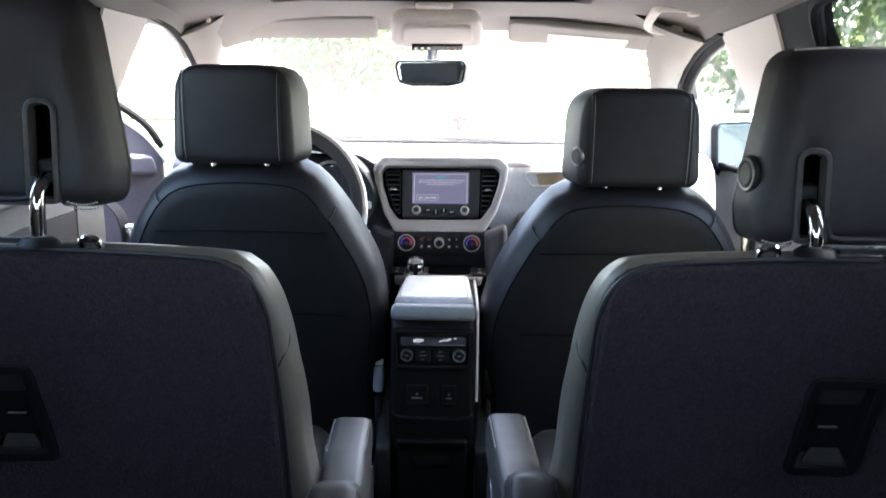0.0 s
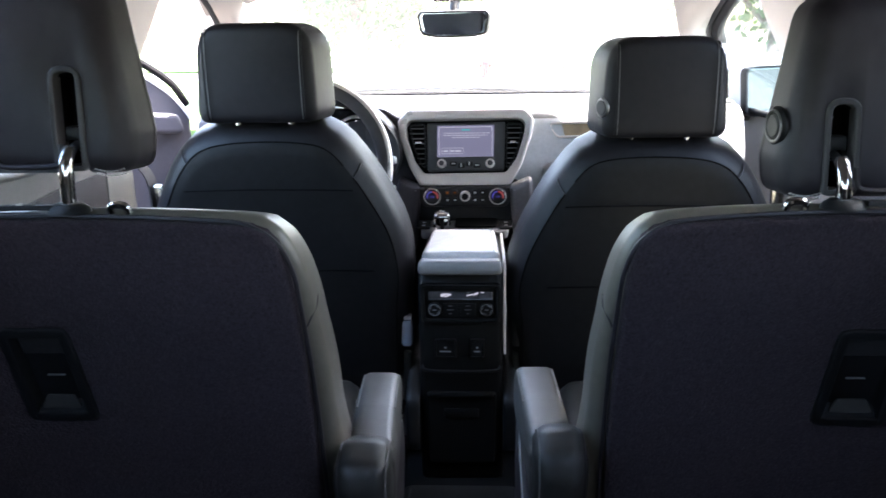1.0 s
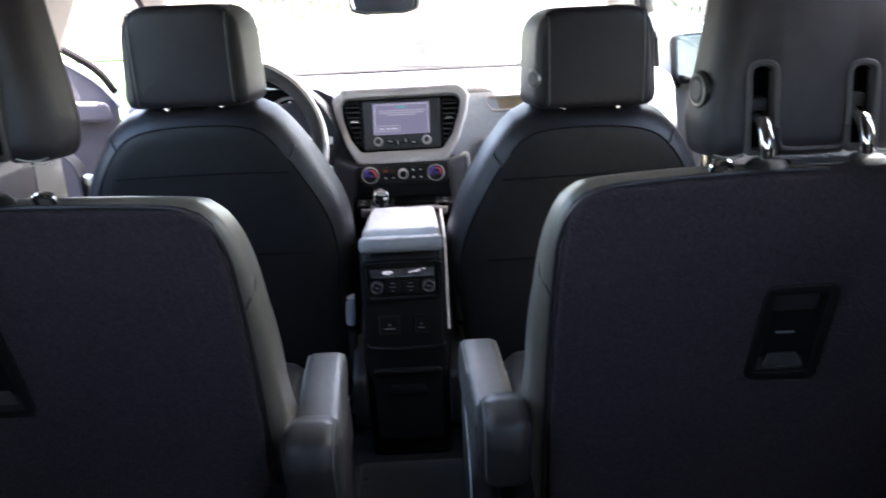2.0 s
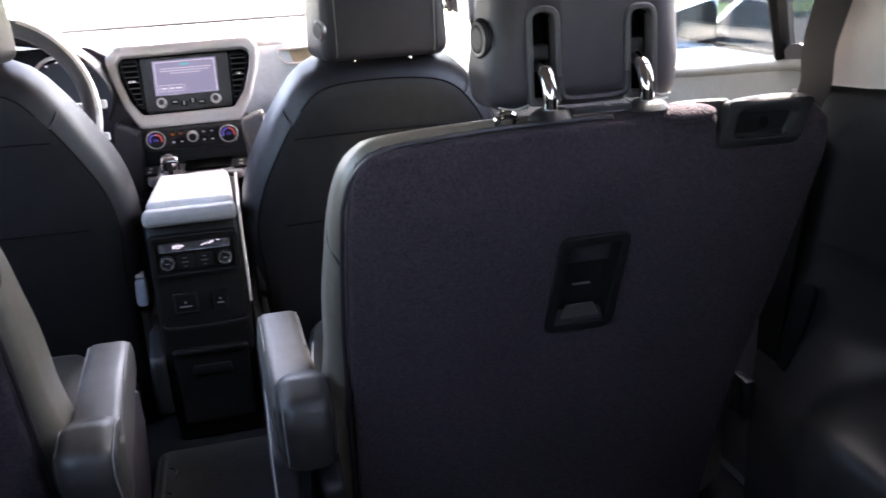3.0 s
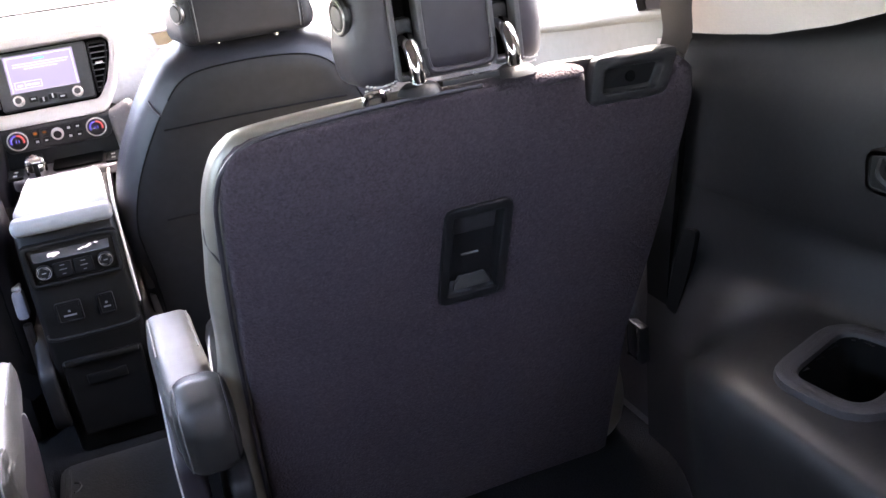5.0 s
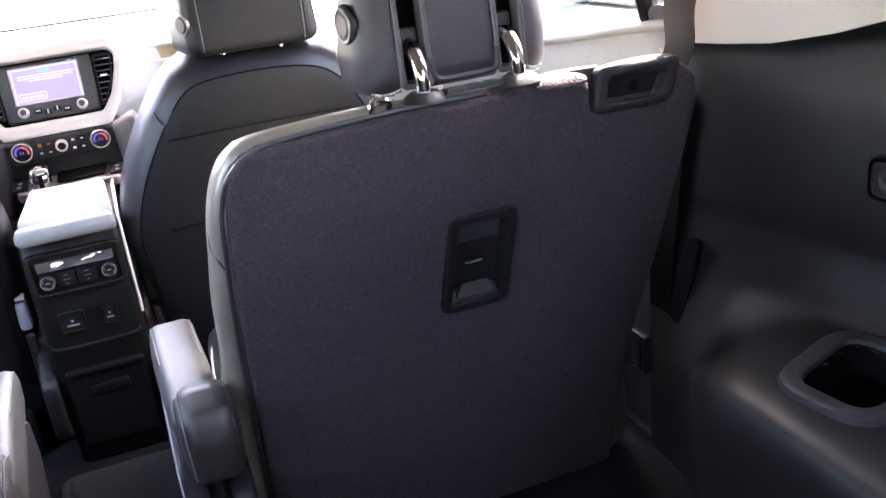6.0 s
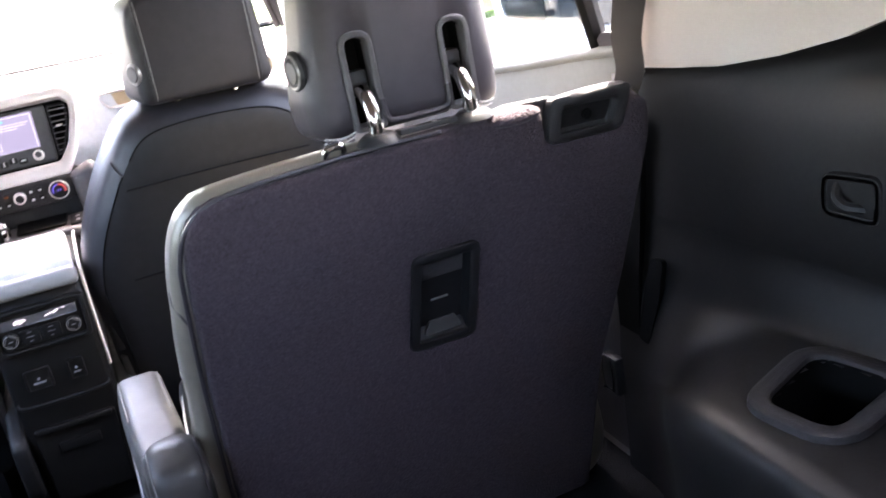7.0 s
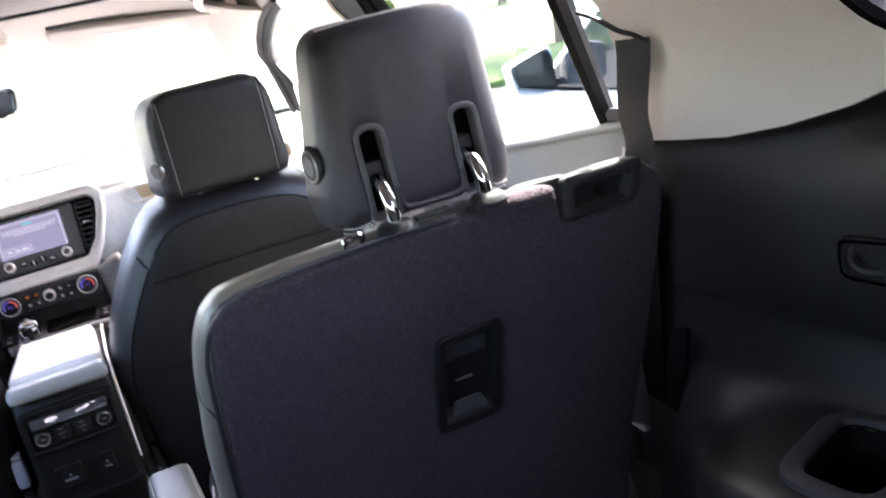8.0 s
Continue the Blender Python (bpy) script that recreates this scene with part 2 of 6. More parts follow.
def slab(bm, poly, d, re, m, off=0.0, seg=3, bulge=(0.0, 0.0), ngon=False):
    """A plate with the outline poly, d thick, its rims rounded by re; bulge swells its two faces."""
    poly = [Vector(p[:2]) for p in poly]
    layers = [(off + re * (1 - math.sin(math.pi / 2 * k / seg)), re * (1 - math.cos(math.pi / 2 * k / seg))) for k in range(seg, -1, -1)]
    layers += [(off + d - (w - off), i) for w, i in reversed(layers)]
    rings = [ring(bm, inset(poly, i) if i else poly, w, m) for w, i in layers]
    for a, b in zip(rings, rings[1:]):
        bridge(bm, a, b)
    for rg, w0, sgn, bl in ((rings[0], off, -1, bulge[0]), (rings[-1], off + d, 1, bulge[1])):
        if ngon:
            bm.faces.new(rg)
            continue
        base = inset(poly, re)
        c = sum(base, Vector((0, 0))) / len(base)
        last = rg
        for s in (0.9, 0.72, 0.5, 0.26):
            nxt = ring(bm, [c + (p - c) * s for p in base], w0 + sgn * bl * (1 - s * s), m)
            bridge(bm, last, nxt)
            last = nxt
        mid = bm.verts.new(m @ Vector((c.x, c.y, w0 + sgn * bl)))
        for i in range(len(last)):
            bm.faces.new((last[i], last[(i + 1) % len(last)], mid))
    if ngon:
        bmesh.ops.triangulate(bm, faces=[f for f in bm.faces if len(f.verts) > 4])
    return bm


def bezel(bm, outer, inner, d, re, m, off=0.0, n=64):
    """A flat frame between two outlines, d thick."""
    o, i = even(outer, n), even(inner, n)
    rs = [ring(bm, o, off + d, m), ring(bm, o, off + re, m), ring(bm, inset(o, re * 0.3), off + re * 0.3, m), ring(bm, inset(o, re), off, m), ring(bm, inset(o, re * 1.5), off, m),
          ring(bm, inset(i, -re * 1.5), off, m), ring(bm, inset(i, -re), off, m), ring(bm, inset(i, -re * 0.3), off + re * 0.3, m), ring(bm, i, off + re, m), ring(bm, i, off + d, m)]
    for a, b in zip(rs, rs[1:] + rs[:1]):
        bridge(bm, a, b)
    return bm


def holed(bm, outer, inner, d, re, m, off=0.0, n=140):
    """A flat plate with a hole, its rims rounded."""
    o, i = even(outer, n), even(inner, 48)
    ends = []
    for loop, sg in ((o, 1), (i, -1)):
        rs = [ring(bm, loop, off + d, m), ring(bm, loop, off + re, m), ring(bm, inset(loop, sg * re * 0.3), off + re * 0.3, m), ring(bm, inset(loop, sg * re), off, m)]
        for a, b in zip(rs, rs[1:]):
            bridge(bm, a, b)
        ends.append(rs[-1])
    edges = [bm.edges.get((r[k], r[(k + 1) % len(r)])) for r in ends for k in range(len(r))]
    bmesh.ops.triangle_fill(bm, edges=edges, use_beauty=True)
    return bm


def box(bm, c, s, r=0.004, seg=2, m=Matrix()):
    """A box round c with the edges s and rounded edges."""
    v = bmesh.ops.create_cube(bm, size=1, matrix=m @ Matrix.Translation(c) @ Matrix.Diagonal((*s, 1)))["verts"]
    if r:
        e = {x for q in v for x in q.link_edges}
        bmesh.ops.bevel(bm, geom=list(e), offset=min(r, min(s) * 0.45), segments=seg, affect="EDGES", profile=0.5)
    return bm


def tube(bm, pts, r, seg=10, closed=False):
    pts = [Vector(p) for p in pts]
    n, rings, up = len(pts), [], None
    for i, p in enumerate(pts):
        a, b = (pts[i - 1], pts[(i + 1) % n]) if closed else (pts[max(i - 1, 0)], pts[min(i + 1, n - 1)])
        t = (b - a).normalized()
        if up is None:
            up = Vector((0, 0, 1)) if abs(t.z) < 0.9 else Vector((1, 0, 0))
        s = t.cross(up).normalized()
        up = s.cross(t).normalized()
        rr = r(i / (n - 1)) if callable(r) else r
        rings.append([bm.verts.new(p + (s * math.cos(q) + up * math.sin(q)) * rr) for q in (2 * math.pi * k / seg for k in range(seg))])
    for a, b in zip(rings, rings[1:] + (rings[:1] if closed else [])):
        bridge(bm, a, b)
    if not closed:
        bm.faces.new(rings[0][::-1])
        bm.faces.new(rings[-1])
    return bm


def disc(bm, c, axis, r, d, re=0.001, seg=28, r2=None):
    """A round knob, r across its foot and r2 across its head, standing d along axis."""
    q = Vector(axis).normalized().to_track_quat("Z", "Y").to_matrix().to_4x4()
    m = Matrix.Translation(c) @ q
    r2 = r if r2 is None else r2
    prof = [(r, 0), (r2, d - re), (r2 - re, d)]
    rs = [[bm.verts.new(m @ Vector((math.cos(a) * x, math.sin(a) * x, z))) for a in (2 * math.pi * k / seg for k in range(seg))] for x, z in prof]
    for a, b in zip(rs, rs[1:]):
        bridge(bm, a, b)
    bm.faces.new(rs[0])
    bm.faces.new(rs[-1])
    return bm


def bent(*pts, k=6):
    """An open smooth curve through the points."""
    ps, out = [Vector(p) for p in pts], []
    for i in range(len(ps) - 1):
        a, b, c, d = ps[max(i - 1, 0)], ps[i], ps[i + 1], ps[min(i + 2, len(ps) - 1)]
        for j in range(k):
            t = j / k
            out.append(0.5 * (2 * b + (c - a) * t + (2 * a - 5 * b + 4 * c - d) * t * t + (3 * b - a - 3 * c + d) * t ** 3))
    return out + [ps[-1]]


def tilted(x0, y0, z0, slope, flip=1):
    """The frame of a leaning surface: u across, v up along it, w forward; it leans back by slope at height z0."""
    a = math.atan(slope)
    m = Matrix.Identity(4)
    for col, v in enumerate(((flip, 0, 0), (0, -math.sin(a), math.cos(a)), (0, math.cos(a), math.sin(a)), (x0, y0, z0))):
        for row in range(3):
            m[row][col] = v[row]
    return m


SIDE = Matrix(((0, 0, 1, 0), (1, 0, 0, 0), (0, 1, 0, 0), (0, 0, 0, 1)))     # u: y, v: z, w: x
TOP = Matrix.Identity(4)                                                     # u: x, v: y, w: z
FACE = Matrix(((1, 0, 0, 0), (0, 0, 1, 0), (0, 1, 0, 0), (0, 0, 0, 1)))     # u: x, v: z, w: y


def wall_x(z, y=0.5):
    """Half the cabin's width at a height: upright up to the window sill, leaning in above it."""
    return (0.86 - 0.04 * max(0.0, y - 1.0)) - 0.78 * max(0.0, z - 0.88)


def side_sheet(bm, outline, s, thick=0.03, lift=0.0):
    """A piece of the cabin's side with an outline in y and z, bent along the wall."""
    loop = [bm.verts.new((0, p[0], p[1])) for p in outline]
    bm.faces.new(loop)
    for z in (0.88, 0.98, 1.08, 1.18):
        bmesh.ops.bisect_plane(bm, geom=bm.verts[:] + bm.edges[:] + bm.faces[:], plane_co=(0, 0, z), plane_no=(0, 0, 1))
    got = bmesh.ops.extrude_face_region(bm, geom=bm.faces[:])
    outer = {v for v in got["geom"] if isinstance(v, bmesh.types.BMVert)}
    for v in bm.verts:
        v.co.x = s * (wall_x(v.co.z, v.co.y) - lift + (thick if v in outer else 0))
    return bm


# ---- the cabin ----
FLOOR_Z, GROUND_Z = 0.18, -0.55
bm = bmesh.new()
slab(bm, [(-0.94, -1.15), (0.94, -1.15), (0.94, 2.28), (-0.94, 2.28)], 0.05, 0.005, TOP, off=FLOOR_Z - 0.05)
tagged(part("floor", bm, FLOOR_CARPET), "dark grey carpeted floor of the cabin", "floor", kind="structure")

# roof lining, arched across, with its underside to the cabin
bm = bmesh.new()
rows = []
LINE = ((-1.1, 1.20, 0.60), (-0.6, 1.25, 0.60), (0.2, 1.275, 0.60), (0.62, 1.275, 0.597), (1.0, 1.27, 0.592), (1.30, 1.262, 0.585), (1.43, 1.253, 0.58), (1.54, 1.243, 0.575), (1.66, 1.222, 0.565), (1.72, 1.205, 0.56))
for y, zc, hw in LINE:
    rows.append([bm.verts.new((hw * u, y, zc - 0.050 * abs(u) ** 4)) for u in (i / 14 - 1 for i in range(29))])
for j, (a, b) in enumerate(zip(rows, rows[1:])):
    for i in range(28):
        if 3 <= j <= 5 and 5 <= i <= 21:             # the sunroof's opening
            continue
        bm.faces.new((a[i], a[i + 1], b[i + 1], b[i]))
got = bmesh.ops.extrude_face_region(bm, geom=bm.faces[:])
for v in got["geom"]:
    if isinstance(v, bmesh.types.BMVert):
        v.co.z += 0.04
tagged(part("ceiling", bm, HEADLINER), "pale beige cloth headliner under the car roof", "ceiling", kind="structure")

# sunroof: its shade closed, in a brown-black rim
sr = thing("sunroof", "sunroof with its beige shade closed, in a dark rim", "sunroof", (0, 1.0, 1.25), kind="structure")
so = rounded([(-0.385, 0.61), (0.338, 0.61), (0.332, 1.44), (-0.379, 1.44)], 0.05)
bm = bmesh.new()
bezel(bm, so, inset(so, 0.022), 0.05, 0.004, TOP, off=1.250)
part("rim", bm, SEAL, sr)
bm = bmesh.new()
slab(bm, inset(so, 0.018), 0.012, 0.003, TOP, off=1.257)
part("shade", bm, HEADLINER, sr, "closed beige sun shade")
bm = bmesh.new()
slab(bm, rounded([(-0.06, 1.43), (0.03, 1.43), (0.015, 1.51), (-0.045, 1.51)], 0.015), 0.014, 0.004, TOP, off=1.236)
part("catch", bm, BEIGE, sr)


def belt(y):
    """The height of the window sill along the cabin."""
    return 0.825 + 0.068 * min(1.0, max(0.0, (0.95 - y) / 0.42))


# side walls: closed on the right; on the left the driver's door stands open
for s, side in ((1, "right"), (-1, "left")):
    bm = bmesh.new()
    low = [(0.575, 0.15), (1.42, 0.15), (1.42, belt(1.42)), (1.1, belt(1.1)), (0.8, belt(0.8)), (0.62, belt(0.62)), (0.50, 0.90), (0.50, 0.862), (0.575, 0.855)]
    side_sheet(bm, low, s, 0.05)
    door = tagged(part("door_2" if s > 0 else "door_4", bm, DOOR_SKIN), "closed rear car door with pale grey lining", "car door", kind="structure")
    bm = bmesh.new()
    side_sheet(bm, rounded([(0.64, 0.48), (1.15, 0.46), (1.22, 0.56), (1.1, 0.62), (0.64, 0.62)], 0.03), s, 0.03, 0.045)
    part("armrest", bm, DOOR_DARK, door, "dark padded armrest")
    bm = bmesh.new()
    side_sheet(bm, [(0.602, 0.205), (1.41, 0.205), (1.41, 0.775), (1.2, 0.770), (0.98, 0.752), (0.8, 0.725), (0.602, 0.70)], s, 0.02, 0.008)
    part("lower_panel", bm, TRIM_DARK, door, "dark lower door panel")
    bm = bmesh.new()
    tube(bm, bent(*[(s * (wall_x(0.9) - 0.004), y, belt(y) + 0.004) for y in (0.52, 0.62, 0.8, 1.0, 1.2, 1.4)]), 0.009)
    part("sill_seal", bm, DOOR_SKIN, door)
    bm = bmesh.new()
    a, b = Vector((s * (wall_x(0.895) + 0.004), 0.585, 0.895)), Vector((s * (wall_x(1.17) + 0.004), 0.335, 1.17))
    tube(bm, [a, a.lerp(b, 0.5), b], 0.0145, 8)
    part("divider_bar", bm, SEAL, door, "black window divider bar")
    bm = bmesh.new()
    side_sheet(bm, rounded([(0.622, 0.884), (0.575, 0.900), (0.530, 0.922), (0.500, 0.926), (0.500, 0.882)], 0.006), s, 0.03, 0.008)
    part("corner_trim", bm, DOOR_DARK, door, "dark corner trim under the window bar")
    bm = bmesh.new()
    side_sheet(bm, [(-1.16, 0.12), (0.53, 0.12), (0.53, 0.88), (-1.16, 0.88)], s, 0.03, -0.10)
    box(bm, (s * 0.975, -0.35, 0.925), (0.03, 1.62, 0.09), 0)
    tagged(part("wall_right" if s > 0 else "wall_left", bm, CAR_PAINT), "white outer side panel of the car", "body panel", kind="structure")
    if s < 0:                                          # foot of the middle pillar, beside the open door
        bm = bmesh.new()
        side_sheet(bm, [(1.425, 0.15), (1.60, 0.15), (1.58, 0.50), (1.555, 0.82), (1.425, 0.82)], s, 0.05, 0.004)
        tagged(part("pillar_trim", bm, PILLAR_GREY), "grey plastic foot of the middle pillar", "pillar trim", kind="structure")
    # front door
    bm = bmesh.new()
    front = [(1.42, 0.15), (2.25, 0.15), (2.25, 0.86), (2.0, 0.85), (1.7, 0.845), (1.42, 0.845)]
    if s > 0:
        side_sheet(bm, front, s, 0.05)
        fd = tagged(part("door_1", bm, DOOR_SKIN), "closed front passenger door with pale grey lining", "car door", kind="structure")
        bm = bmesh.new()
        tube(bm, bent(*[(s * (wall_x(0.9, y) - 0.004), y, 0.85) for y in (1.42, 1.7, 2.0, 2.2)]), 0.009)
        part("sill_seal", bm, SEAL, fd)
    # panes
    for k, (name, ol) in enumerate((("window_2", [(0.50, 0.90), (0.62, belt(0.62)), (0.8, belt(0.8)), (1.12, belt(1.12)), (1.12, 1.05), (1.09, 1.205), (0.32, 1.205), (0.36, 1.05), (0.42, 0.97)]),
                     ("window_1", [(1.56, 0.845), (1.9, 0.845), (2.28, 0.85), (2.17, 1.06), (1.70, 1.155), (1.32, 1.19), (1.40, 1.09), (1.50, 1.0)]))):
        if s < 0 and k == 1:
            continue
        bm = bmesh.new()
        side_sheet(bm, ol, s, 0.004, -0.02)
        w = tagged(part(name if s > 0 else "window_4", bm, SIDE_TINT if s > 0 and not k else GLASS), "clear side window glass of the car", "window", kind="structure")
        w.visible_shadow = k == 0
    # pillars
    bm = bmesh.new()
    front_edge = ((1.60, belt(1.6)), (1.545, 1.0), (1.475, 1.09), (1.37, 1.20)) if s > 0 else ((1.54, belt(1.5)), (1.43, 1.0), (1.36, 1.09), (1.275, 1.21))
    side_sheet(bm, [(1.10, belt(1.1)), *front_edge, (1.06, 1.215), (1.10, 1.175), (1.145, 1.134), (1.15, 1.0)], s, 0.06)
    tagged(part("pillar_trim", bm, BEIGE), "beige plastic trim on the middle pillar", "pillar trim", kind="structure")
    bm = bmesh.new()
    arc = ((0.80, 2.33, 0.87), (0.72, 2.12, 1.02), (0.666, 1.961, 1.079), (0.64, 1.791, 1.122), (0.619, 1.61, 1.158), (0.61, 1.486, 1.175), (0.606, 1.377, 1.188)) if s > 0 else ((0.80, 2.33, 0.87), (0.74, 2.10, 1.0), (0.68, 1.90, 1.07), (0.644, 1.736, 1.119), (0.616, 1.562, 1.164), (0.60, 1.413, 1.193), (0.596, 1.28, 1.206))
    tube(bm, bent(*[(s * x, y, z) for x, y, z in arc]), 0.011, 8)
    tagged(part("trim", bm, SEAL), "black rubber seal of the front window", "window seal", kind="structure")
    bm = bmesh.new()                                   # frame outside the seal: window frame on the closed side, body flange on the open one
    tube(bm, bent(*[(s * (x + (0.026 if s > 0 else 0.034)), y, z + (0.004 if s > 0 else 0.014)) for x, y, z in arc]), 0.019 if s > 0 else 0.026, 8)
    tagged(part("trim", bm, SEAL if s > 0 else CAR_PAINT), "black window frame of the front door" if s > 0 else "white body flange over the open door", "door frame", kind="structure")
    # trim between the windshield's edge and the door seal, swelling into the cabin
    bm = bmesh.new()
    rows, edge_in = [], 0.085 if s > 0 else 0.035
    for k in range(17):
        u = k / 14
        g = min(u, 1.0)
        y = 2.24 - 0.54 * g - 0.1 * (1 - 0.4 * g) - 0.02 - 0.9 * (u - g)
        p = Vector((0.745 - 0.175 * g - edge_in - 0.4 * (u - g), y, 0.885 + 0.33 * g - 0.03 * g * (1 - g) - 0.006 + 0.20 * (u - g)))
        ay, ax, az = ([q[i] for q in reversed(arc)] for i in (1, 0, 2))
        q = Vector((float(np.interp(y, ay, ax)) - 0.008, y - 0.004, float(np.interp(y, ay, az)) - 0.006))
        rows.append([bm.verts.new((s * c.x, c.y, c.z)) for c in (p.lerp(q, w) + Vector((-0.010, -0.016, -0.008)) * math.sin(math.pi * w) for w in (i / 8 for i in range(9)))])
    for a, b in zip(rows, rows[1:]):
        for i in range(8):
            bm.faces.new((a[i], a[i + 1], b[i + 1], b[i]))
    got = bmesh.ops.extrude_face_region(bm, geom=bm.faces[:])
    bmesh.ops.translate(bm, verts=[v for v in got["geom"] if isinstance(v, bmesh.types.BMVert)], vec=(s * 0.008, 0.012, 0.010))
    tagged(part("pillar_trim", bm, HEADLINER, angle=70), "beige cloth trim along the windshield pillar", "pillar trim", kind="structure")
    bm = bmesh.new()
    tube(bm, bent((s * 0.61, 0.36, 1.198), (s * 0.606, 0.70, 1.205), (s * 0.608, 0.87, 1.202), (s * 0.65, 0.955, 1.15), (s * 0.70, 1.01, 1.08), (s * 0.76, 1.05, 0.99), (s * 0.84, 1.10, 0.87)), 0.012, 8)
    frame_sheet = bmesh.new()
    side_sheet(frame_sheet, [(1.11, belt(1.1)), (1.155, 1.0), (1.148, 1.134), (1.105, 1.175), (1.06, 1.213), (0.87, 1.213), (0.93, 1.17), (0.98, 1.09), (1.03, 0.99), (1.08, belt(1.08))], s, 0.02, -0.006)
    tagged(part("trim", frame_sheet, SEAL), "black frame of the rear window", "window frame", kind="structure")
    tagged(part("trim", bm, SEAL), "black rubber seal of the rear window", "window seal", kind="structure")
    # side rail between windows and roof lining
    bm = bmesh.new()
    drip = ((1.38, 1.184), (1.486, 1.171), (1.61, 1.154), (1.70, 1.138)) if s > 0 else ((1.28, 1.196), (1.413, 1.189), (1.562, 1.160), (1.68, 1.128))
    side_sheet(bm, [(-1.1, 1.165), (0.33, 1.165), (0.36, 1.208), (0.9, 1.210), (1.067, 1.200), *drip, (drip[-1][0], 1.20), (1.45, 1.25), (-1.1, 1.25)], s, 0.06, 0.012)
    tagged(part("trim", bm, HEADLINER), "beige roof rail lining above the windows", "roof rail", kind="structure")

# windshield
bm = bmesh.new()
rows = []
for k in range(9):
    u = k / 8
    y, z, hw = 2.24 - 0.54 * u, 0.885 + 0.33 * u - 0.03 * u * (1 - u), 0.745 - 0.175 * u
    rows.append([bm.verts.new((hw * q, y - 0.10 * q * q * (1 - 0.4 * u), z)) for q in (i / 8 - 1 for i in range(17))])
for a, b in zip(rows, rows[1:]):
    for i in range(16):
        bm.faces.new((a[i], a[i + 1], b[i + 1], b[i]))
ws = tagged(part("window_3", bm, SHIELD), "sunlit windshield with a thin film of dust", "windshield", kind="structure")
ws.visible_shadow = False
bm = bmesh.new()
tube(bm, bent(*[(0.745 * q, 2.235 - 0.10 * q * q, 0.893) for q in (-1, -0.6, -0.2, 0.2, 0.6, 1)]), 0.008, 6)
tagged(part("trim", bm, SEAL), "black edge band along the windshield's foot", "windshield edge", kind="structure")

# bonnet low beyond the glass, darkened to cut bounce, and the wiper at its foot
bonnet = thing("car_bonnet", "car bonnet beyond the windshield, darkened to cut bounce", "bonnet", (0, 2.6, 0.7), kind="structure")
bm = bmesh.new()
slab(bm, rounded([(-0.80, 2.28), (0.80, 2.28), (0.72, 3.2), (-0.72, 3.2)], 0.15), 0.10, 0.04, TOP, off=0.66, bulge=(0, 0.03))
part("panel", bm, BONNET, bonnet)
bm = bmesh.new()
tube(bm, bent((-0.55, 2.27, 0.895), (-0.2, 2.29, 0.905), (0.15, 2.28, 0.90), (0.5, 2.25, 0.885)), 0.007, 6)
part("wiper", bm, PLASTIC, bonnet, "black wiper arm")

# lower dash-side wall and the tail of the cabin
bm = bmesh.new()
slab(bm, [(-0.86, 0.15), (0.86, 0.15), (0.86, 0.86), (-0.86, 0.86)], 0.04, 0.004, FACE, off=2.24)
tagged(part("wall_north", bm, PLASTIC), "black bulkhead in front of the footwells", "bulkhead", kind="structure")
bm = bmesh.new()
bezel(bm, [(-0.92, 0.15), (0.92, 0.15), (0.90, 0.9), (0.64, 1.26), (-0.64, 1.26), (-0.90, 0.9)], rounded([(-0.57, 0.98), (0.57, 0.98), (0.52, 1.17), (-0.52, 1.17)], 0.05), 0.06, 0.004, FACE, off=-1.16, n=96)
tagged(part("wall_south", bm, TRIM_DARK), "dark plastic lining of the closed tailgate", "tailgate", kind="structure")
bm = bmesh.new()
slab(bm, rounded([(-0.58, 0.97), (0.58, 0.97), (0.53, 1.18), (-0.53, 1.18)], 0.05), 0.005, 0.001, FACE, off=-1.13)
tagged(part("window_7", bm, TINTED), "tinted tailgate window glass", "window", kind="structure")

# unseen wall added behind the view, below the tail window, to block rear light
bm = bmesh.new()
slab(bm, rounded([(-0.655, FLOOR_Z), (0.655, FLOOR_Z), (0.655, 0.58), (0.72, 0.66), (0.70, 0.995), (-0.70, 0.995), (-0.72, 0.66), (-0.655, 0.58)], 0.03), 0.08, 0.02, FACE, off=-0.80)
tagged(part("rear_light_block", bm, TRIM_DARK), "unseen dark wall added to block low light from the rear", "partition", kind="structure")

# ---- rear quarter lining ----
def inside(poly, x, y):
    """Whether a point lies in a polygon."""
    odd = False
    for a, b in zip(poly, poly[1:] + poly[:1]):
        if (a.y > y) != (b.y > y) and x < (b.x - a.x) * (y - a.y) / (b.y - a.y) + a.x:
            odd = not odd
    return odd


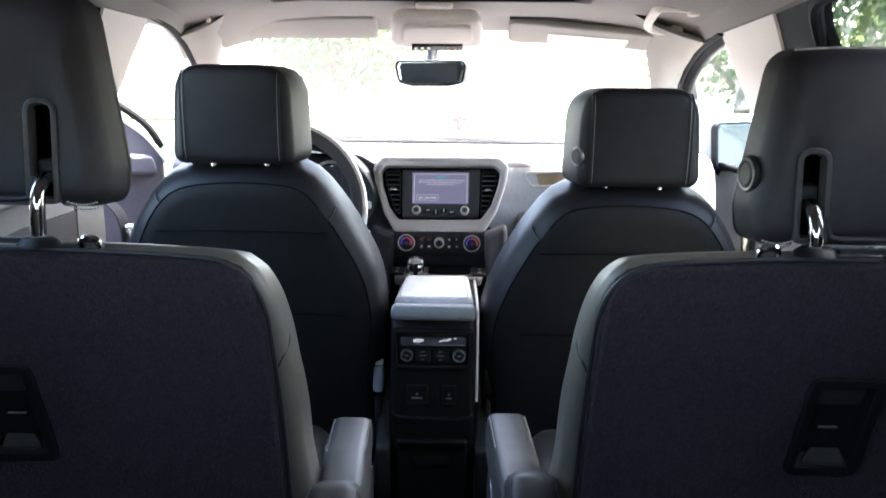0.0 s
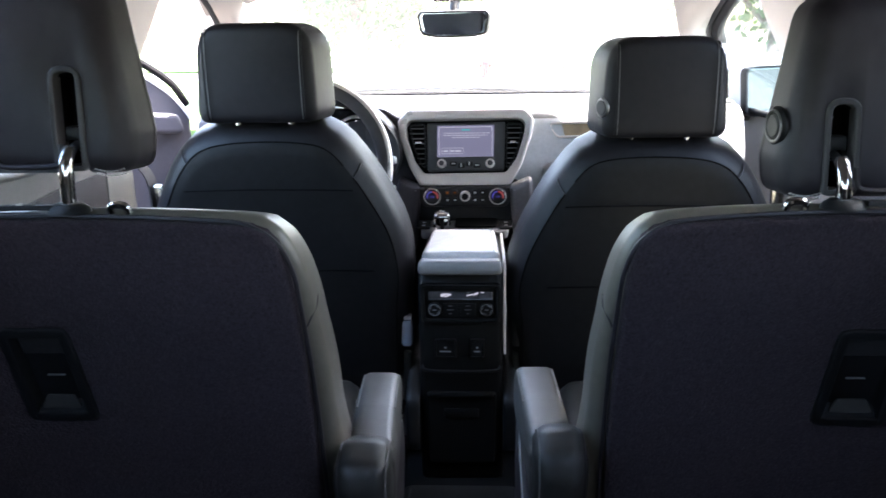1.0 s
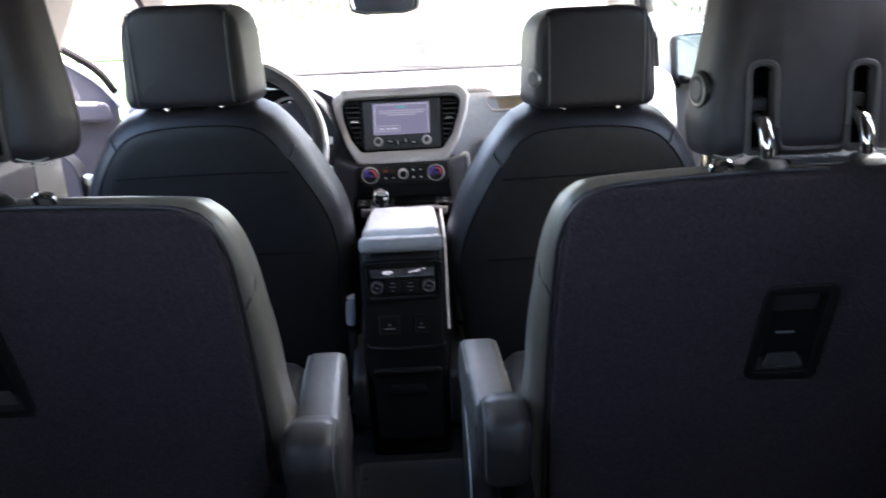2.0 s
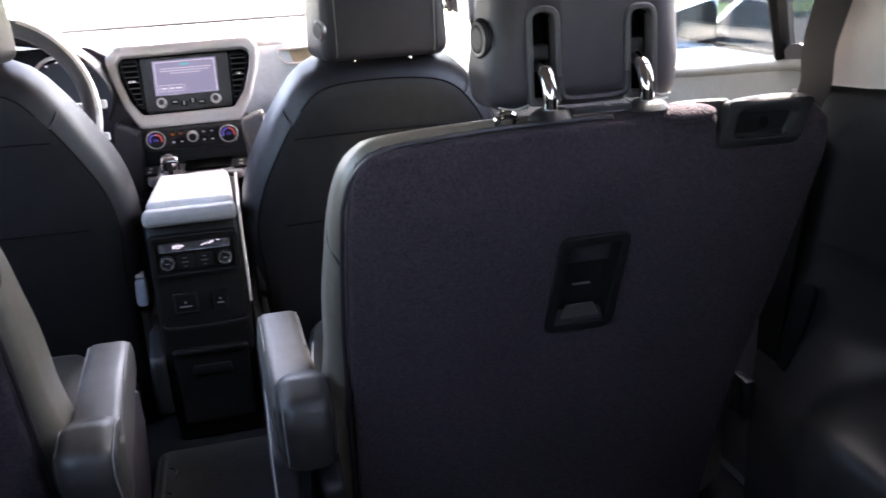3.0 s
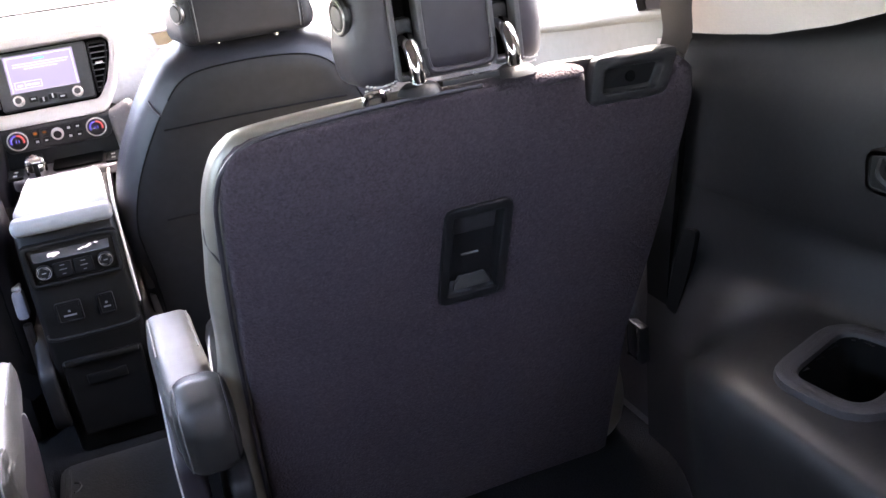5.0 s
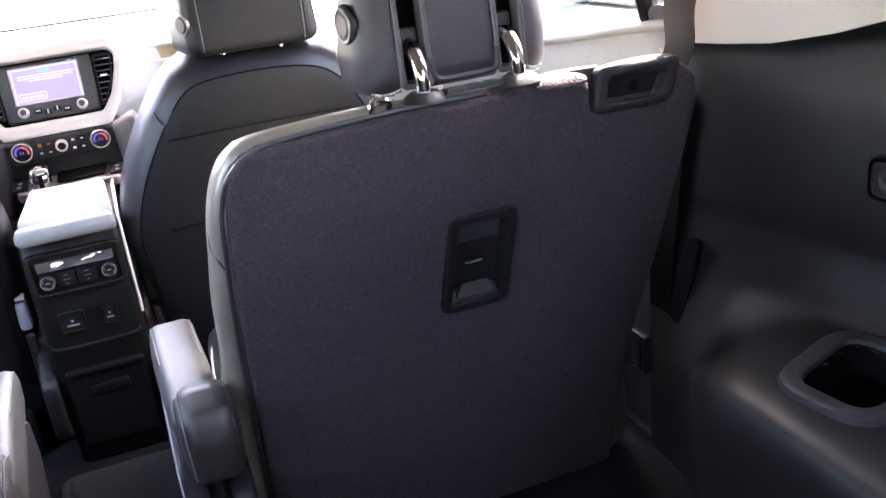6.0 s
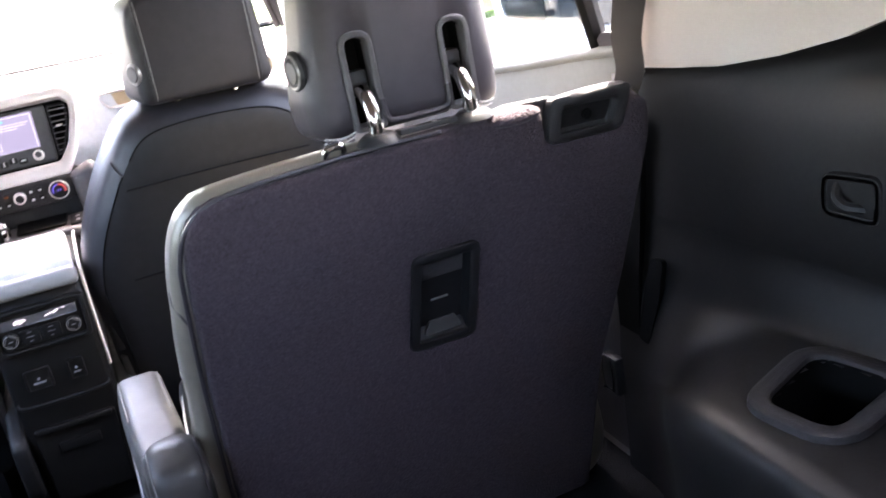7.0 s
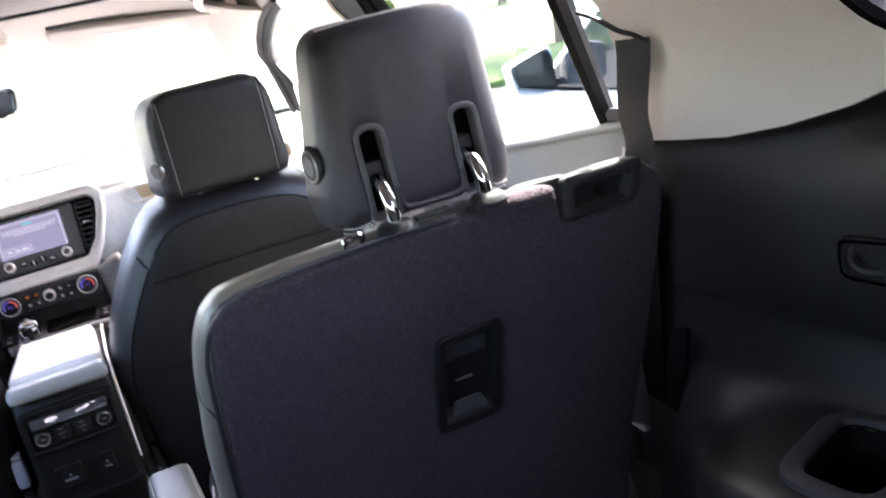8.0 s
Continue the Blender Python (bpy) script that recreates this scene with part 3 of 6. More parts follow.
def quarter(s):
    """The lining round the rear wheel arch: beige above, dark below, with a ledge and a cup pocket."""
    q = thing("quarter_lining", "beige and dark plastic quarter lining with cup pocket", "side lining", (s * 0.85, 0.1, FLOOR_Z), kind="structure")
    # dark lower lining: a grid that swells from the wall to the ledge over the wheel arch
    bm = bmesh.new()
    edge = lambda y: 0.014 + float(np.interp(y, [-0.06, 0.02, 0.118, 0.22, 0.334, 0.42, 0.512, 0.545, 0.60], [1.005, 0.974, 0.939, 0.911, 0.887, 0.877, 0.870, 0.82, 0.80]))      # its upper rim
    n, mrow, grid = 170, 120, []

    def upright(y, top, t, f):
        """The wall part of the lining, hollowed under its upper rim; t runs from the rim down to the ledge."""
        return wall_x(top, y) * (1 - t) + wall_x(0.655, y) * t - 0.002 + (1 - math.exp(-t / 0.05)) * (0.008 * (1 - t) + 0.12 * f * (1 - t) ** 1.6) + f * 0.03 * t ** 3

    pocket = rounded([(0.714, 0.128), (0.822, 0.168), (0.842, 0.078), (0.725, 0.050)], 0.022)
    for i in range(n + 1):
        y = 0.60 - 1.65 * i / n
        f = min(1.0, max(0.0, (0.55 - y) / 0.40))
        f = f * f * (3 - 2 * f)                                # how far the arch has come in
        col = []
        for j in range(mrow + 1):
            u = j / mrow
            top = edge(max(y, -0.2))
            wall_part = 0.55
            if u < wall_part:                                  # the wall, hollowed
                t = u / wall_part
                z = top + (0.655 - top) * t
                x = upright(y, top, t, f)
            elif u < 0.80:                                     # the ledge
                t = (u - wall_part) / 0.25
                x0, x1 = wall_x(0.6, y) + f * 0.028, 0.845 - 0.165 * f
                x = x0 + (x1 - x0) * t
                q2 = min(1.0, t / 0.22)
                z = 0.655 - 0.072 * q2 * (2 - q2) - 0.20 * t * (1 - f)
            else:                                              # down to the floor
                t = (u - 0.80) / 0.20
                x = 0.845 - 0.165 * f - 0.034 * f * math.sqrt(min(1.0, t / 0.30)) * (2 - math.sqrt(min(1.0, t / 0.30))) + 0.06 * f * max(0.0, t - 0.30)
                z = 0.583 - 0.20 * (1 - f) + (FLOOR_Z - 0.583 + 0.20 * (1 - f)) * t ** 1.6
            col.append(bm.verts.new((s * x, y, z)))
        grid.append(col)
    for a, b in zip(grid, grid[1:]):
        for j in range(mrow):
            c = (a[j].co + b[j + 1].co) / 2
            if 0.55 < c.z < 0.60 and inside(pocket, s * c.x, c.y):
                continue
            bm.faces.new((a[j], a[j + 1], b[j + 1], b[j]))
    part("lower_lining", bm, LINING, q, "dark grained plastic lining", angle=60)
    # beige upper panel
    bm = bmesh.new()
    pts = [(0.512, 0.870), (0.42, 0.877), (0.334, 0.887), (0.22, 0.911), (0.118, 0.939), (0.02, 0.974), (-0.06, 1.005), (0.01, 1.04), (0.03, 1.10), (0.06, 1.19), (0.30, 1.19), (0.345, 1.06), (0.42, 0.97), (0.49, 0.91)]
    side_sheet(bm, pts, s, 0.014, 0.006)
    part("upper_panel", bm, BEIGE, q, "beige plastic pillar panel")
    # rear part of the wall round the quarter window
    bm = bmesh.new()
    side_sheet(bm, [(-0.06, 1.015), (-0.3, 1.03), (-0.6, 1.03), (-1.1, 1.03), (-1.1, 0.87), (-0.1, 0.87)], s, 0.05)
    part("rear_panel", bm, TRIM_DARK, q)
    bm = bmesh.new()
    tube(bm, bent(*[(s * (wall_x(z) - 0.012), y, z) for y, z in ((0.055, 1.185), (0.025, 1.10), (0.0, 1.035), (-0.06, 1.02), (-0.2, 1.018), (-0.7, 1.018))]), 0.010, 8)
    part("window_seal", bm, SEAL, q)
    # cup pocket, its inside blackened for shade
    ol = pocket
    mm = Matrix(((s, 0, 0, 0), (0, 1, 0, 0), (0, 0, -1, 0.592), (0, 0, 0, 1)))
    bm = bmesh.new()
    bezel(bm, inset(ol, -0.024), ol, 0.012, 0.006, mm)
    part("cup_rim", bm, TRIM_DARK, q)
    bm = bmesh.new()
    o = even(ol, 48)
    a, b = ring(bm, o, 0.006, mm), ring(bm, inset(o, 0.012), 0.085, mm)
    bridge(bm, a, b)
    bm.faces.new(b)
    part("cup_pocket", bm, SHADE_BLACK, q, "cup pocket, blackened as if in shade")
    # release handle in its hollow
    bm = bmesh.new()
    hx0 = upright(0.172, edge(0.172), (edge(0.172) - 0.755) / (edge(0.172) - 0.655), 0.99) - 0.004
    hm = Matrix(((0, 0, s, s * (hx0 - 0.004)), (1, 0, 0, 0), (0, 1, 0, 0), (0, 0, 0, 1)))
    ro = rounded([(0.206, 0.778), (0.206, 0.728), (0.128, 0.731), (0.128, 0.786)], 0.016)
    bezel(bm, ro, inset(ro, 0.008), 0.014, 0.004, hm, off=0.002)
    rim = part("handle_rim", bm, LINING, q)
    bm = bmesh.new()
    slab(bm, inset(ro, 0.007), 0.004, 0.001, hm, off=0.0035)
    part("handle_hollow", bm, LINING, rim)
    bm = bmesh.new()
    tube(bm, bent((s * (hx0 + 0.008), 0.186, 0.772), (s * (hx0 - 0.004), 0.181, 0.757), (s * (hx0 - 0.006), 0.168, 0.748), (s * (hx0 + 0.004), 0.150, 0.746)), 0.006, 8)
    part("release_lever", bm, LINING, rim)
    # flat black sheet in place of the shade behind the belt
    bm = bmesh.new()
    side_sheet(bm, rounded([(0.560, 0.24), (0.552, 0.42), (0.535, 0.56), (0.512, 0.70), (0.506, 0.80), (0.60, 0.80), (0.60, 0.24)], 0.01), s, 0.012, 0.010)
    part("belt_gap_shade", bm, SHADE_BLACK, q, "flat black sheet for the shaded gap behind the belt")
    # flat black sheet for the belt's shaded slot in the corner of the lining
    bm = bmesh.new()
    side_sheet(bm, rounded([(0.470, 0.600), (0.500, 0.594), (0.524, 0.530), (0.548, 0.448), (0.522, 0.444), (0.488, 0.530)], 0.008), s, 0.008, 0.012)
    part("belt_slot", bm, SHADE_BLACK, q, "flat black sheet for the shaded belt slot")
    return q


for s in (1, -1):
    quarter(s)
    bm = bmesh.new()
    side_sheet(bm, [(-0.04, 1.03), (-0.95, 1.03), (-0.95, 1.19), (0.02, 1.19)], s, 0.004, -0.02)
    w = tagged(part("window_5" if s > 0 else "window_6", bm, TINTED if s > 0 else GLASS), "dark-rimmed rear quarter window glass", "window", kind="structure")

# second-row belts hanging from the pillar
for s in (1, -1):
    sb = thing("seat_belt", "grey seat belt hanging down the rear pillar", "seat belt", (s * 0.79, 0.5, 0.3), group="second-row seat belts")
    bm = bmesh.new()
    line = bent((s * 0.722, 0.308, 1.030), (s * 0.735, 0.331, 1.003), (s * 0.785, 0.421, 0.93), (s * 0.832, 0.490, 0.865), (s * 0.838, 0.555, 0.80), (s * 0.838, 0.690, 0.70), (s * 0.836, 0.720, 0.57), (s * 0.832, 0.720, 0.42), (s * 0.83, 0.720, 0.25))
    prev = None
    for p in line:
        r4 = [bm.verts.new(p + Vector((s * dx, dy, 0))) for dx, dy in ((-0.006, 0.0225), (0.006, -0.0225), (0.0045, -0.0230), (-0.0075, 0.0220))]
        if prev:
            bridge(bm, prev, r4)
        prev = r4
    part("webbing", bm, WEBBING, sb)
    bm = bmesh.new()
    tube(bm, bent((s * 0.700, 0.372, 1.066), (s * 0.706, 0.345, 1.056), (s * 0.712, 0.318, 1.041), (s * 0.720, 0.303, 1.034), (s * 0.728, 0.290, 1.024)), 0.0030, 8)
    part("guide_loop", bm, PLASTIC, sb, "black belt guide")
    bm = bmesh.new()
    box(bm, (s * 0.805, 0.560, 0.395), (0.018, 0.040, 0.066), 0.005)
    part("tongue_holder", bm, PLASTIC, sb)
    bm = bmesh.new()
    tube(bm, [(s * 0.792, y, z) for y, z in ((0.543, 0.374), (0.541, 0.402), (0.545, 0.430), (0.570, 0.432), (0.573, 0.402), (0.569, 0.372))], 0.0024, 6, True)
    part("tongue", bm, CHROME, sb, "steel belt tongue")


# ---- second-row seats ----
def head_outline(cx, z0, z1, lo, hi, slots=(), lean=0.0):
    """A headrest's outline, wider below than above, with notches up from its lower rim."""
    pts = [(cx - hi + lean, z1), (cx - hi - (lo - hi) * 0.45 + lean * 0.5, z0 + (z1 - z0) * 0.62), (cx - lo, z0 + (z1 - z0) * 0.2), (cx - lo + 0.004, z0)]
    rad = [0.035, 0.08, 0.05, 0.03]
    for a, w, top in slots:
        pts += [(a - w, z0), (a - w, top), (a + w, top), (a + w, z0)]
        rad += [0.004, w * 0.9, w * 0.9, 0.004]
    pts += [(cx + lo - 0.004, z0), (cx + lo, z0 + (z1 - z0) * 0.2), (cx + hi + (lo - hi) * 0.45 + lean * 0.5, z0 + (z1 - z0) * 0.62), (cx + hi + lean, z1)]
    rad += [0.03, 0.05, 0.08, 0.035]
    return rounded(pts, rad, 5)


def second_row_seat(s, grow, dx, up):
    """A captain's chair seen from behind: carpeted back, grip, armrest, folding headrest. grow widens its inner edge."""
    label = "black leather second-row car seat with carpeted back"
    st = thing("car_seat", label, "car seat", (s * 0.5, 0.75, FLOOR_Z), group="second-row seats")
    M = tilted(s * dx, 0.415, 0.89, 0.25, s)
    B = M.copy()                                       # the same rear face, but with a top that falls away to the front
    B[1][2], B[2][2] = 1.0, -0.20
    v = lambda z: (z - 0.89) * 1.031
    g = grow
    back = [(0.190 - g, 0.183), (0.186 - g, 0.60), (0.197 - g, 0.74), (0.206 - g, 0.80), (0.219 - g, 0.840), (0.238 - g, 0.866), (0.275 - g, 0.879), (0.42, 0.886), (0.55, 0.880), (0.63, 0.872), (0.79, 0.872), (0.826, 0.842), (0.818, 0.74), (0.797, 0.60), (0.769, 0.44), (0.76, 0.183)]
    back = [(x, v(z)) for x, z in back]
    # shell in the paler leather, as if it caught the windows
    bm = bmesh.new()
    slab(bm, smooth_loop(back, 200), 0.115, 0.028, B, off=0.016, seg=6, bulge=(0, 0.02))
    br = part("backrest", bm, LEATHER_LIT, st, "dark grey leather backrest shell, paled for window light", angle=70)
    hole = [(0.4795, 0.7205), (0.5665, 0.7205), (0.5545, 0.5845), (0.4655, 0.5855)]
    hole = rounded([(x, v(z)) for x, z in hole], 0.010)
    car = [(0.208 - g, 0.186), (0.210 - g, 0.60), (0.217 - g, 0.76), (0.229 - g, 0.857), (0.42, 0.8655), (0.55, 0.8685), (0.59, 0.871), (0.644, 0.872), (0.661, 0.864), (0.668, 0.819), (0.777, 0.816), (0.791, 0.860), (0.815, 0.845), (0.822, 0.80), (0.812, 0.72), (0.796, 0.60), (0.768, 0.445), (0.757, 0.186)]
    car = rounded([(x, v(z)) for x, z in car], [0.01, 0.1, 0.1, 0.072, 0.1, 0.05, 0.03, 0.015, 0.02, 0.008, 0.008, 0.01, 0.02, 0.03, 0.1, 0.1, 0.1, 0.01], 5)
    bm = bmesh.new()
    holed(bm, car, inset(hole, 0.004), 0.026, 0.008, M)
    part("back_carpet", bm, CARPET, st, "charcoal carpet on the seat back", angle=70)
    # piping between leather and carpet
    bm = bmesh.new()
    line = [M @ Vector((x, v(z), 0.010)) for x, z in ((0.204 - g, 0.32), (0.205 - g, 0.60), (0.212 - g, 0.76), (0.217 - g, 0.80), (0.229 - g, 0.831), (0.254 - g, 0.853), (0.295 - g, 0.863), (0.42, 0.870), (0.53, 0.870))]
    tube(bm, bent(*line), 0.003, 6)
    part("piping", bm, LEATHER, br)
    bm = bmesh.new()
    line = [B @ Vector((x, v(z), w)) for x, z, w in ((0.208 - g, 0.722, 0.018), (0.203 - g, 0.735, 0.026), (0.1983 - g, 0.750, 0.045), (0.2007 - g, 0.765, 0.07))]
    tube(bm, bent(*line), 0.0013, 5)
    part("seam", bm, LEATHER, br)
    # recessed strap box
    bm = bmesh.new()
    bezel(bm, inset(hole, -0.003), inset(hole, 0.011), 0.02, 0.003, M, off=-0.005, n=56)
    fr = part("release_frame", bm, PLASTIC, st, "black plastic frame of the release pocket")
    bm = bmesh.new()
    o = even(inset(hole, 0.010), 56)
    c = sum(o, Vector((0, 0))) / len(o)
    deep = [Vector((c.x + 0.003 + (p.x - c.x) * 0.84, c.y + 0.003 + (p.y - c.y) * 0.86)) for p in o]
    a, b = ring(bm, o, 0.0, M), ring(bm, deep, 0.0145, M)
    bridge(bm, a, b)
    bm.faces.new(b)
    part("pocket", bm, PLASTIC, fr)
    bm = bmesh.new()
    slab(bm, rounded([(c.x - 0.032, c.y - 0.054), (c.x + 0.024, c.y - 0.054), (c.x + 0.016, c.y - 0.036), (c.x - 0.020, c.y - 0.036)], 0.003), 0.004, 0.001, M @ Matrix.Translation((0, c.y - 0.054, 0.001)) @ Matrix.Rotation(radians(22), 4, "X") @ Matrix.Translation((0, 0.054 - c.y, 0)))
    part("pocket_ledge", bm, HINGE_LEATHER, fr, "sloping dark ledge of the pocket")
    bm = bmesh.new()
    slab(bm, rounded([(c.x - 0.026, c.y + 0.030), (c.x + 0.030, c.y + 0.030), (c.x + 0.032, c.y + 0.054), (c.x - 0.024, c.y + 0.054)], 0.003), 0.006, 0.001, M, off=0.006)
    part("pocket_plate", bm, TRIM_DARK, fr)
    bm = bmesh.new()
    box(bm, (c.x - 0.002, c.y - 0.008, 0.012), (0.024, 0.0018, 0.004), 0.0006, 1, M)
    part("strap_edge", bm, DIM_THREAD, fr, "pale edge of the pull strap")
    bm = bmesh.new()
    for k in range(4):
        box(bm, (c.x - 0.012 + 0.008 * k, c.y + 0.043 + 0.001 * (k % 2), 0.0075), (0.005, 0.004, 0.001), 0, 1, M)
    part("print_bar", bm, PALE, fr)
    # grip: a frame round a hollow, closed above by a round bar
    go = rounded([(x, v(z)) for x, z in ((0.667, 0.819), (0.670, 0.880), (0.788, 0.877), (0.778, 0.816))], [0.012, 0.010, 0.012, 0.014], 5)
    gi = rounded([(x, v(z)) for x, z in ((0.686, 0.832), (0.688, 0.863), (0.768, 0.860), (0.760, 0.829))], 0.006, 4)
    bm = bmesh.new()
    bezel(bm, go, gi, 0.055, 0.006, B, off=-0.002, n=72)
    gp = part("grip", bm, TRIM_DARK, st, "black plastic grip on the seat shoulder")
    bm = bmesh.new()
    o = even(gi, 48)
    a, b = ring(bm, inset(o, -0.002), 0.010, B), ring(bm, [Vector((p.x + 0.002, p.y + 0.003)) for p in inset(o, 0.003)], 0.0152, B)
    bridge(bm, a, b)
    bm.faces.new(b)
    part("grip_hollow", bm, PLASTIC, gp, "black hollow under the bar")
    bm = bmesh.new()
    tube(bm, bent(*[B @ Vector((x, v(z), w)) for x, z, w in ((0.683, 0.871, 0.010), (0.700, 0.873, 0.006), (0.735, 0.873, 0.005), (0.768, 0.871, 0.008), (0.782, 0.868, 0.014))]), 0.0092, 12)
    part("grip_bar", bm, TRIM_DARK, gp, "rounded black grip bar")
    bm = bmesh.new()
    disc(bm, B @ Vector((0.730, v(0.848), 0.0150)), (0, -1, 0.1), 0.007, 0.003, 0.001)
    part("grip_latch", bm, SHADE_BLACK, gp)
    bm = bmesh.new()
    slab(bm, rounded([(x, v(z)) for x, z in ((0.592, 0.862), (0.606, 0.879), (0.640, 0.885), (0.681, 0.883), (0.681, 0.850), (0.60, 0.850))], [0.006, 0.012, 0.02, 0.004, 0.004, 0.004]), 0.06, 0.006, B, off=0.016)
    part("grip_cover", bm, TRIM_DARK, gp, "smooth dark cover beside the grip")
    # headrest
    hx, sl = (dx, 0.0) if s > 0 else (dx - 0.022, 0.008)
    X = lambda x: s * (x + hx)
    H = Matrix(((s, 0, 0, s * hx), (0, 0.06, 1, 0.453 - 0.06 * 0.9), (0, 1, 0, up), (0, 0, 0, 1)))
    low = 0.015 if s > 0 else 0.0
    tall = 0.0 if s > 0 else 0.035                     # one headrest is pulled up further
    slots = ((0.458 + sl, 0.014, 0.991 + tall * 0.8), (0.576 + sl, 0.014, 0.987 + tall * 0.8))
    bm = bmesh.new()
    rim_in = [0.026 * (1 - math.sin(math.pi / 2 * k / 6)) for k in range(7)]
    rim_at = [0.026 * (1 - math.cos(math.pi / 2 * k / 6)) for k in range(7)]
    rs = []
    for w, i in list(zip(rim_at, rim_in)) + [(0.058, 0.0)]:
        ol = head_outline(0.512, 0.897 - low + i, 1.113 + tall - i, 0.1265 - i - 0.010 * (1 - w / 0.058), 0.106 - i - 0.006 * (1 - w / 0.058), [(a, b + 0.30 * i, c2 + 0.3 * i) for a, b, c2 in slots], 0.013)
        rs.append(ring(bm, ol, w, H))
    for p, q in zip(rs, rs[1:]):
        bridge(bm, p, q)
    bmesh.ops.triangulate(bm, faces=[bm.faces.new(rs[0]), bm.faces.new(rs[-1])])
    hr = part("headrest", bm, LEATHER, st, "black leather folding headrest", angle=80)
    bm = bmesh.new()
    slab(bm, head_outline(0.513, 0.895 - low, 1.112 + tall, 0.1255, 0.102, (), 0.012), 0.055, 0.03, H, off=0.045, seg=4, bulge=(0, 0.012))
    part("headrest_front", bm, LEATHER, hr, angle=80)
    for (a, w, top) in slots:
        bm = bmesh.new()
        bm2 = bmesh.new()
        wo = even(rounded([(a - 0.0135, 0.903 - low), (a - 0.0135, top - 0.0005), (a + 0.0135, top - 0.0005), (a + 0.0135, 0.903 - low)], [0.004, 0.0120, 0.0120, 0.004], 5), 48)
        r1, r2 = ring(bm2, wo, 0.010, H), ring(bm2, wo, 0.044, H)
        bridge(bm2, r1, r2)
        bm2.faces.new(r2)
        part("slot_well", bm2, SHADE_BLACK, hr)
        so = rounded([(a - 0.0205, 0.902 - low), (a - 0.0205, top + 0.008), (a + 0.0205, top + 0.008), (a + 0.0205, 0.902 - low)], [0.008, 0.019, 0.019, 0.008], 6)
        bezel(bm, so, inset(so, 0.0078), 0.02, 0.0036, H, off=-0.003, n=60)
        part("slot_rim", bm, RIM, hr, "black plastic slot rim")
    bm = bmesh.new()
    tube(bm, bent(*[H @ Vector((x, z - low, -0.0005)) for x, z in ((0.476, 0.935), (0.4775, 0.916), (0.486, 0.9085), (0.517, 0.9075), (0.548, 0.9085), (0.5565, 0.916), (0.558, 0.935))]), 0.0042, 8)
    part("lower_roll", bm, LEATHER, hr, "rounded roll along the panel's foot")
    for x0, x1, dip in ((0.402, 0.440, 0.004), (0.594, 0.618, 0.003)):          # twin rows of stitches along the foot
        for wq, zq in ((0.0100, 0.8990), (0.0035, 0.9055)):
            bm = bmesh.new()
            for k in range(int((x1 - x0) / 0.0042)):
                u = (k + 0.5) * 0.0042 / (x1 - x0)
                box(bm, (x0 + (x1 - x0) * u, zq - low - dip * math.sin(math.pi * u), wq - 0.0006), (0.0034, 0.0016, 0.0016), 0, 1, H)
            part("stitching", bm, THREAD, hr)
    bm = bmesh.new()
    tube(bm, [(X(0.43), 0.474, up + tall + 1.1095), (X(0.48), 0.475, up + tall + 1.1125), (X(0.56), 0.475, up + tall + 1.1125), (X(0.602), 0.474, up + tall + 1.1095)], 0.0011, 5)
    part("seam", bm, THREAD, hr)
    if s > 0:
        bm = bmesh.new()
        bx = Vector((-s, -0.19, 0)).normalized()
        bc, b2, b3 = Vector((X(0.3965), 0.492, 0.964)), Vector((-bx.y, bx.x, 0)), Vector((0, 0, 1))
        disc(bm, bc, bx, 0.0235, 0.006, 0.003)
        b = part("button_ring", bm, PLASTIC, hr)
        bm = bmesh.new()
        tube(bm, [bc + bx * 0.0055 + (b2 * math.cos(a) + b3 * math.sin(a)) * 0.0180 for a in (2 * math.pi * i / 36 for i in range(36))], 0.0020, 6, True)
        part("bright_ring", bm, STEEL, b, "grey metal ring")
        bm = bmesh.new()
        disc(bm, bc + bx * 0.0048, bx, 0.0140, 0.003, 0.002)
        part("fold_button", bm, ARM_LEATHER, b, "grey round fold button")
    for a in (0.457 + sl, 0.574 + sl):
        bm = bmesh.new()
        tube(bm, bent((X(a), 0.434, 0.882), (X(a), 0.4345, 0.898), (X(a), 0.438, 0.912 + up), (X(a), 0.448, 0.926 + up), (X(a), 0.466, 0.934 + up)), 0.0088, 14)
        part("post", bm, POST_CHROME, st, "bent chrome headrest post")
        bm = bmesh.new()
        box(bm, (X(a), 0.474, 0.940 + up), (0.024, 0.016, 0.030), 0.005)
        part("post_hinge", bm, PLASTIC, st, "black plastic hinge above the post")
        bm = bmesh.new()
        cm = Matrix.Translation((X(a), 0.434, 0.877)) @ Matrix.Diagonal((1.25, 1, 0.8, 1))
        disc(bm, (0, 0, 0), (0, 0, 1), 0.021, 0.013, 0.005, r2=0.018)
        bm.transform(cm)
        part("post_collar", bm, PLASTIC, st, "black plastic post collar")
    # latch plate between the posts, clip beside them
    bm = bmesh.new()
    bezel(bm, [(X(0.480) * s, 0.422), (X(0.550) * s, 0.422), (X(0.550) * s, 0.440), (X(0.480) * s, 0.440)], [(X(0.505) * s, 0.427), (X(0.545) * s, 0.427), (X(0.545) * s, 0.436), (X(0.505) * s, 0.436)], 0.006, 0.0008, Matrix(((s, 0, 0, 0), (0, 1, 0, 0), (0, -0.1, -1, 0.929), (0, 0, 0, 1))), n=56)
    lp = part("latch_plate", bm, PLASTIC, st, "grey latch plate between the posts")
    bm = bmesh.new()
    box(bm, (X(0.525), 0.4315, 0.8860), (0.003, 0.012, 0.002), 0, 1)
    part("latch_pin", bm, STEEL, lp)
    bm = bmesh.new()
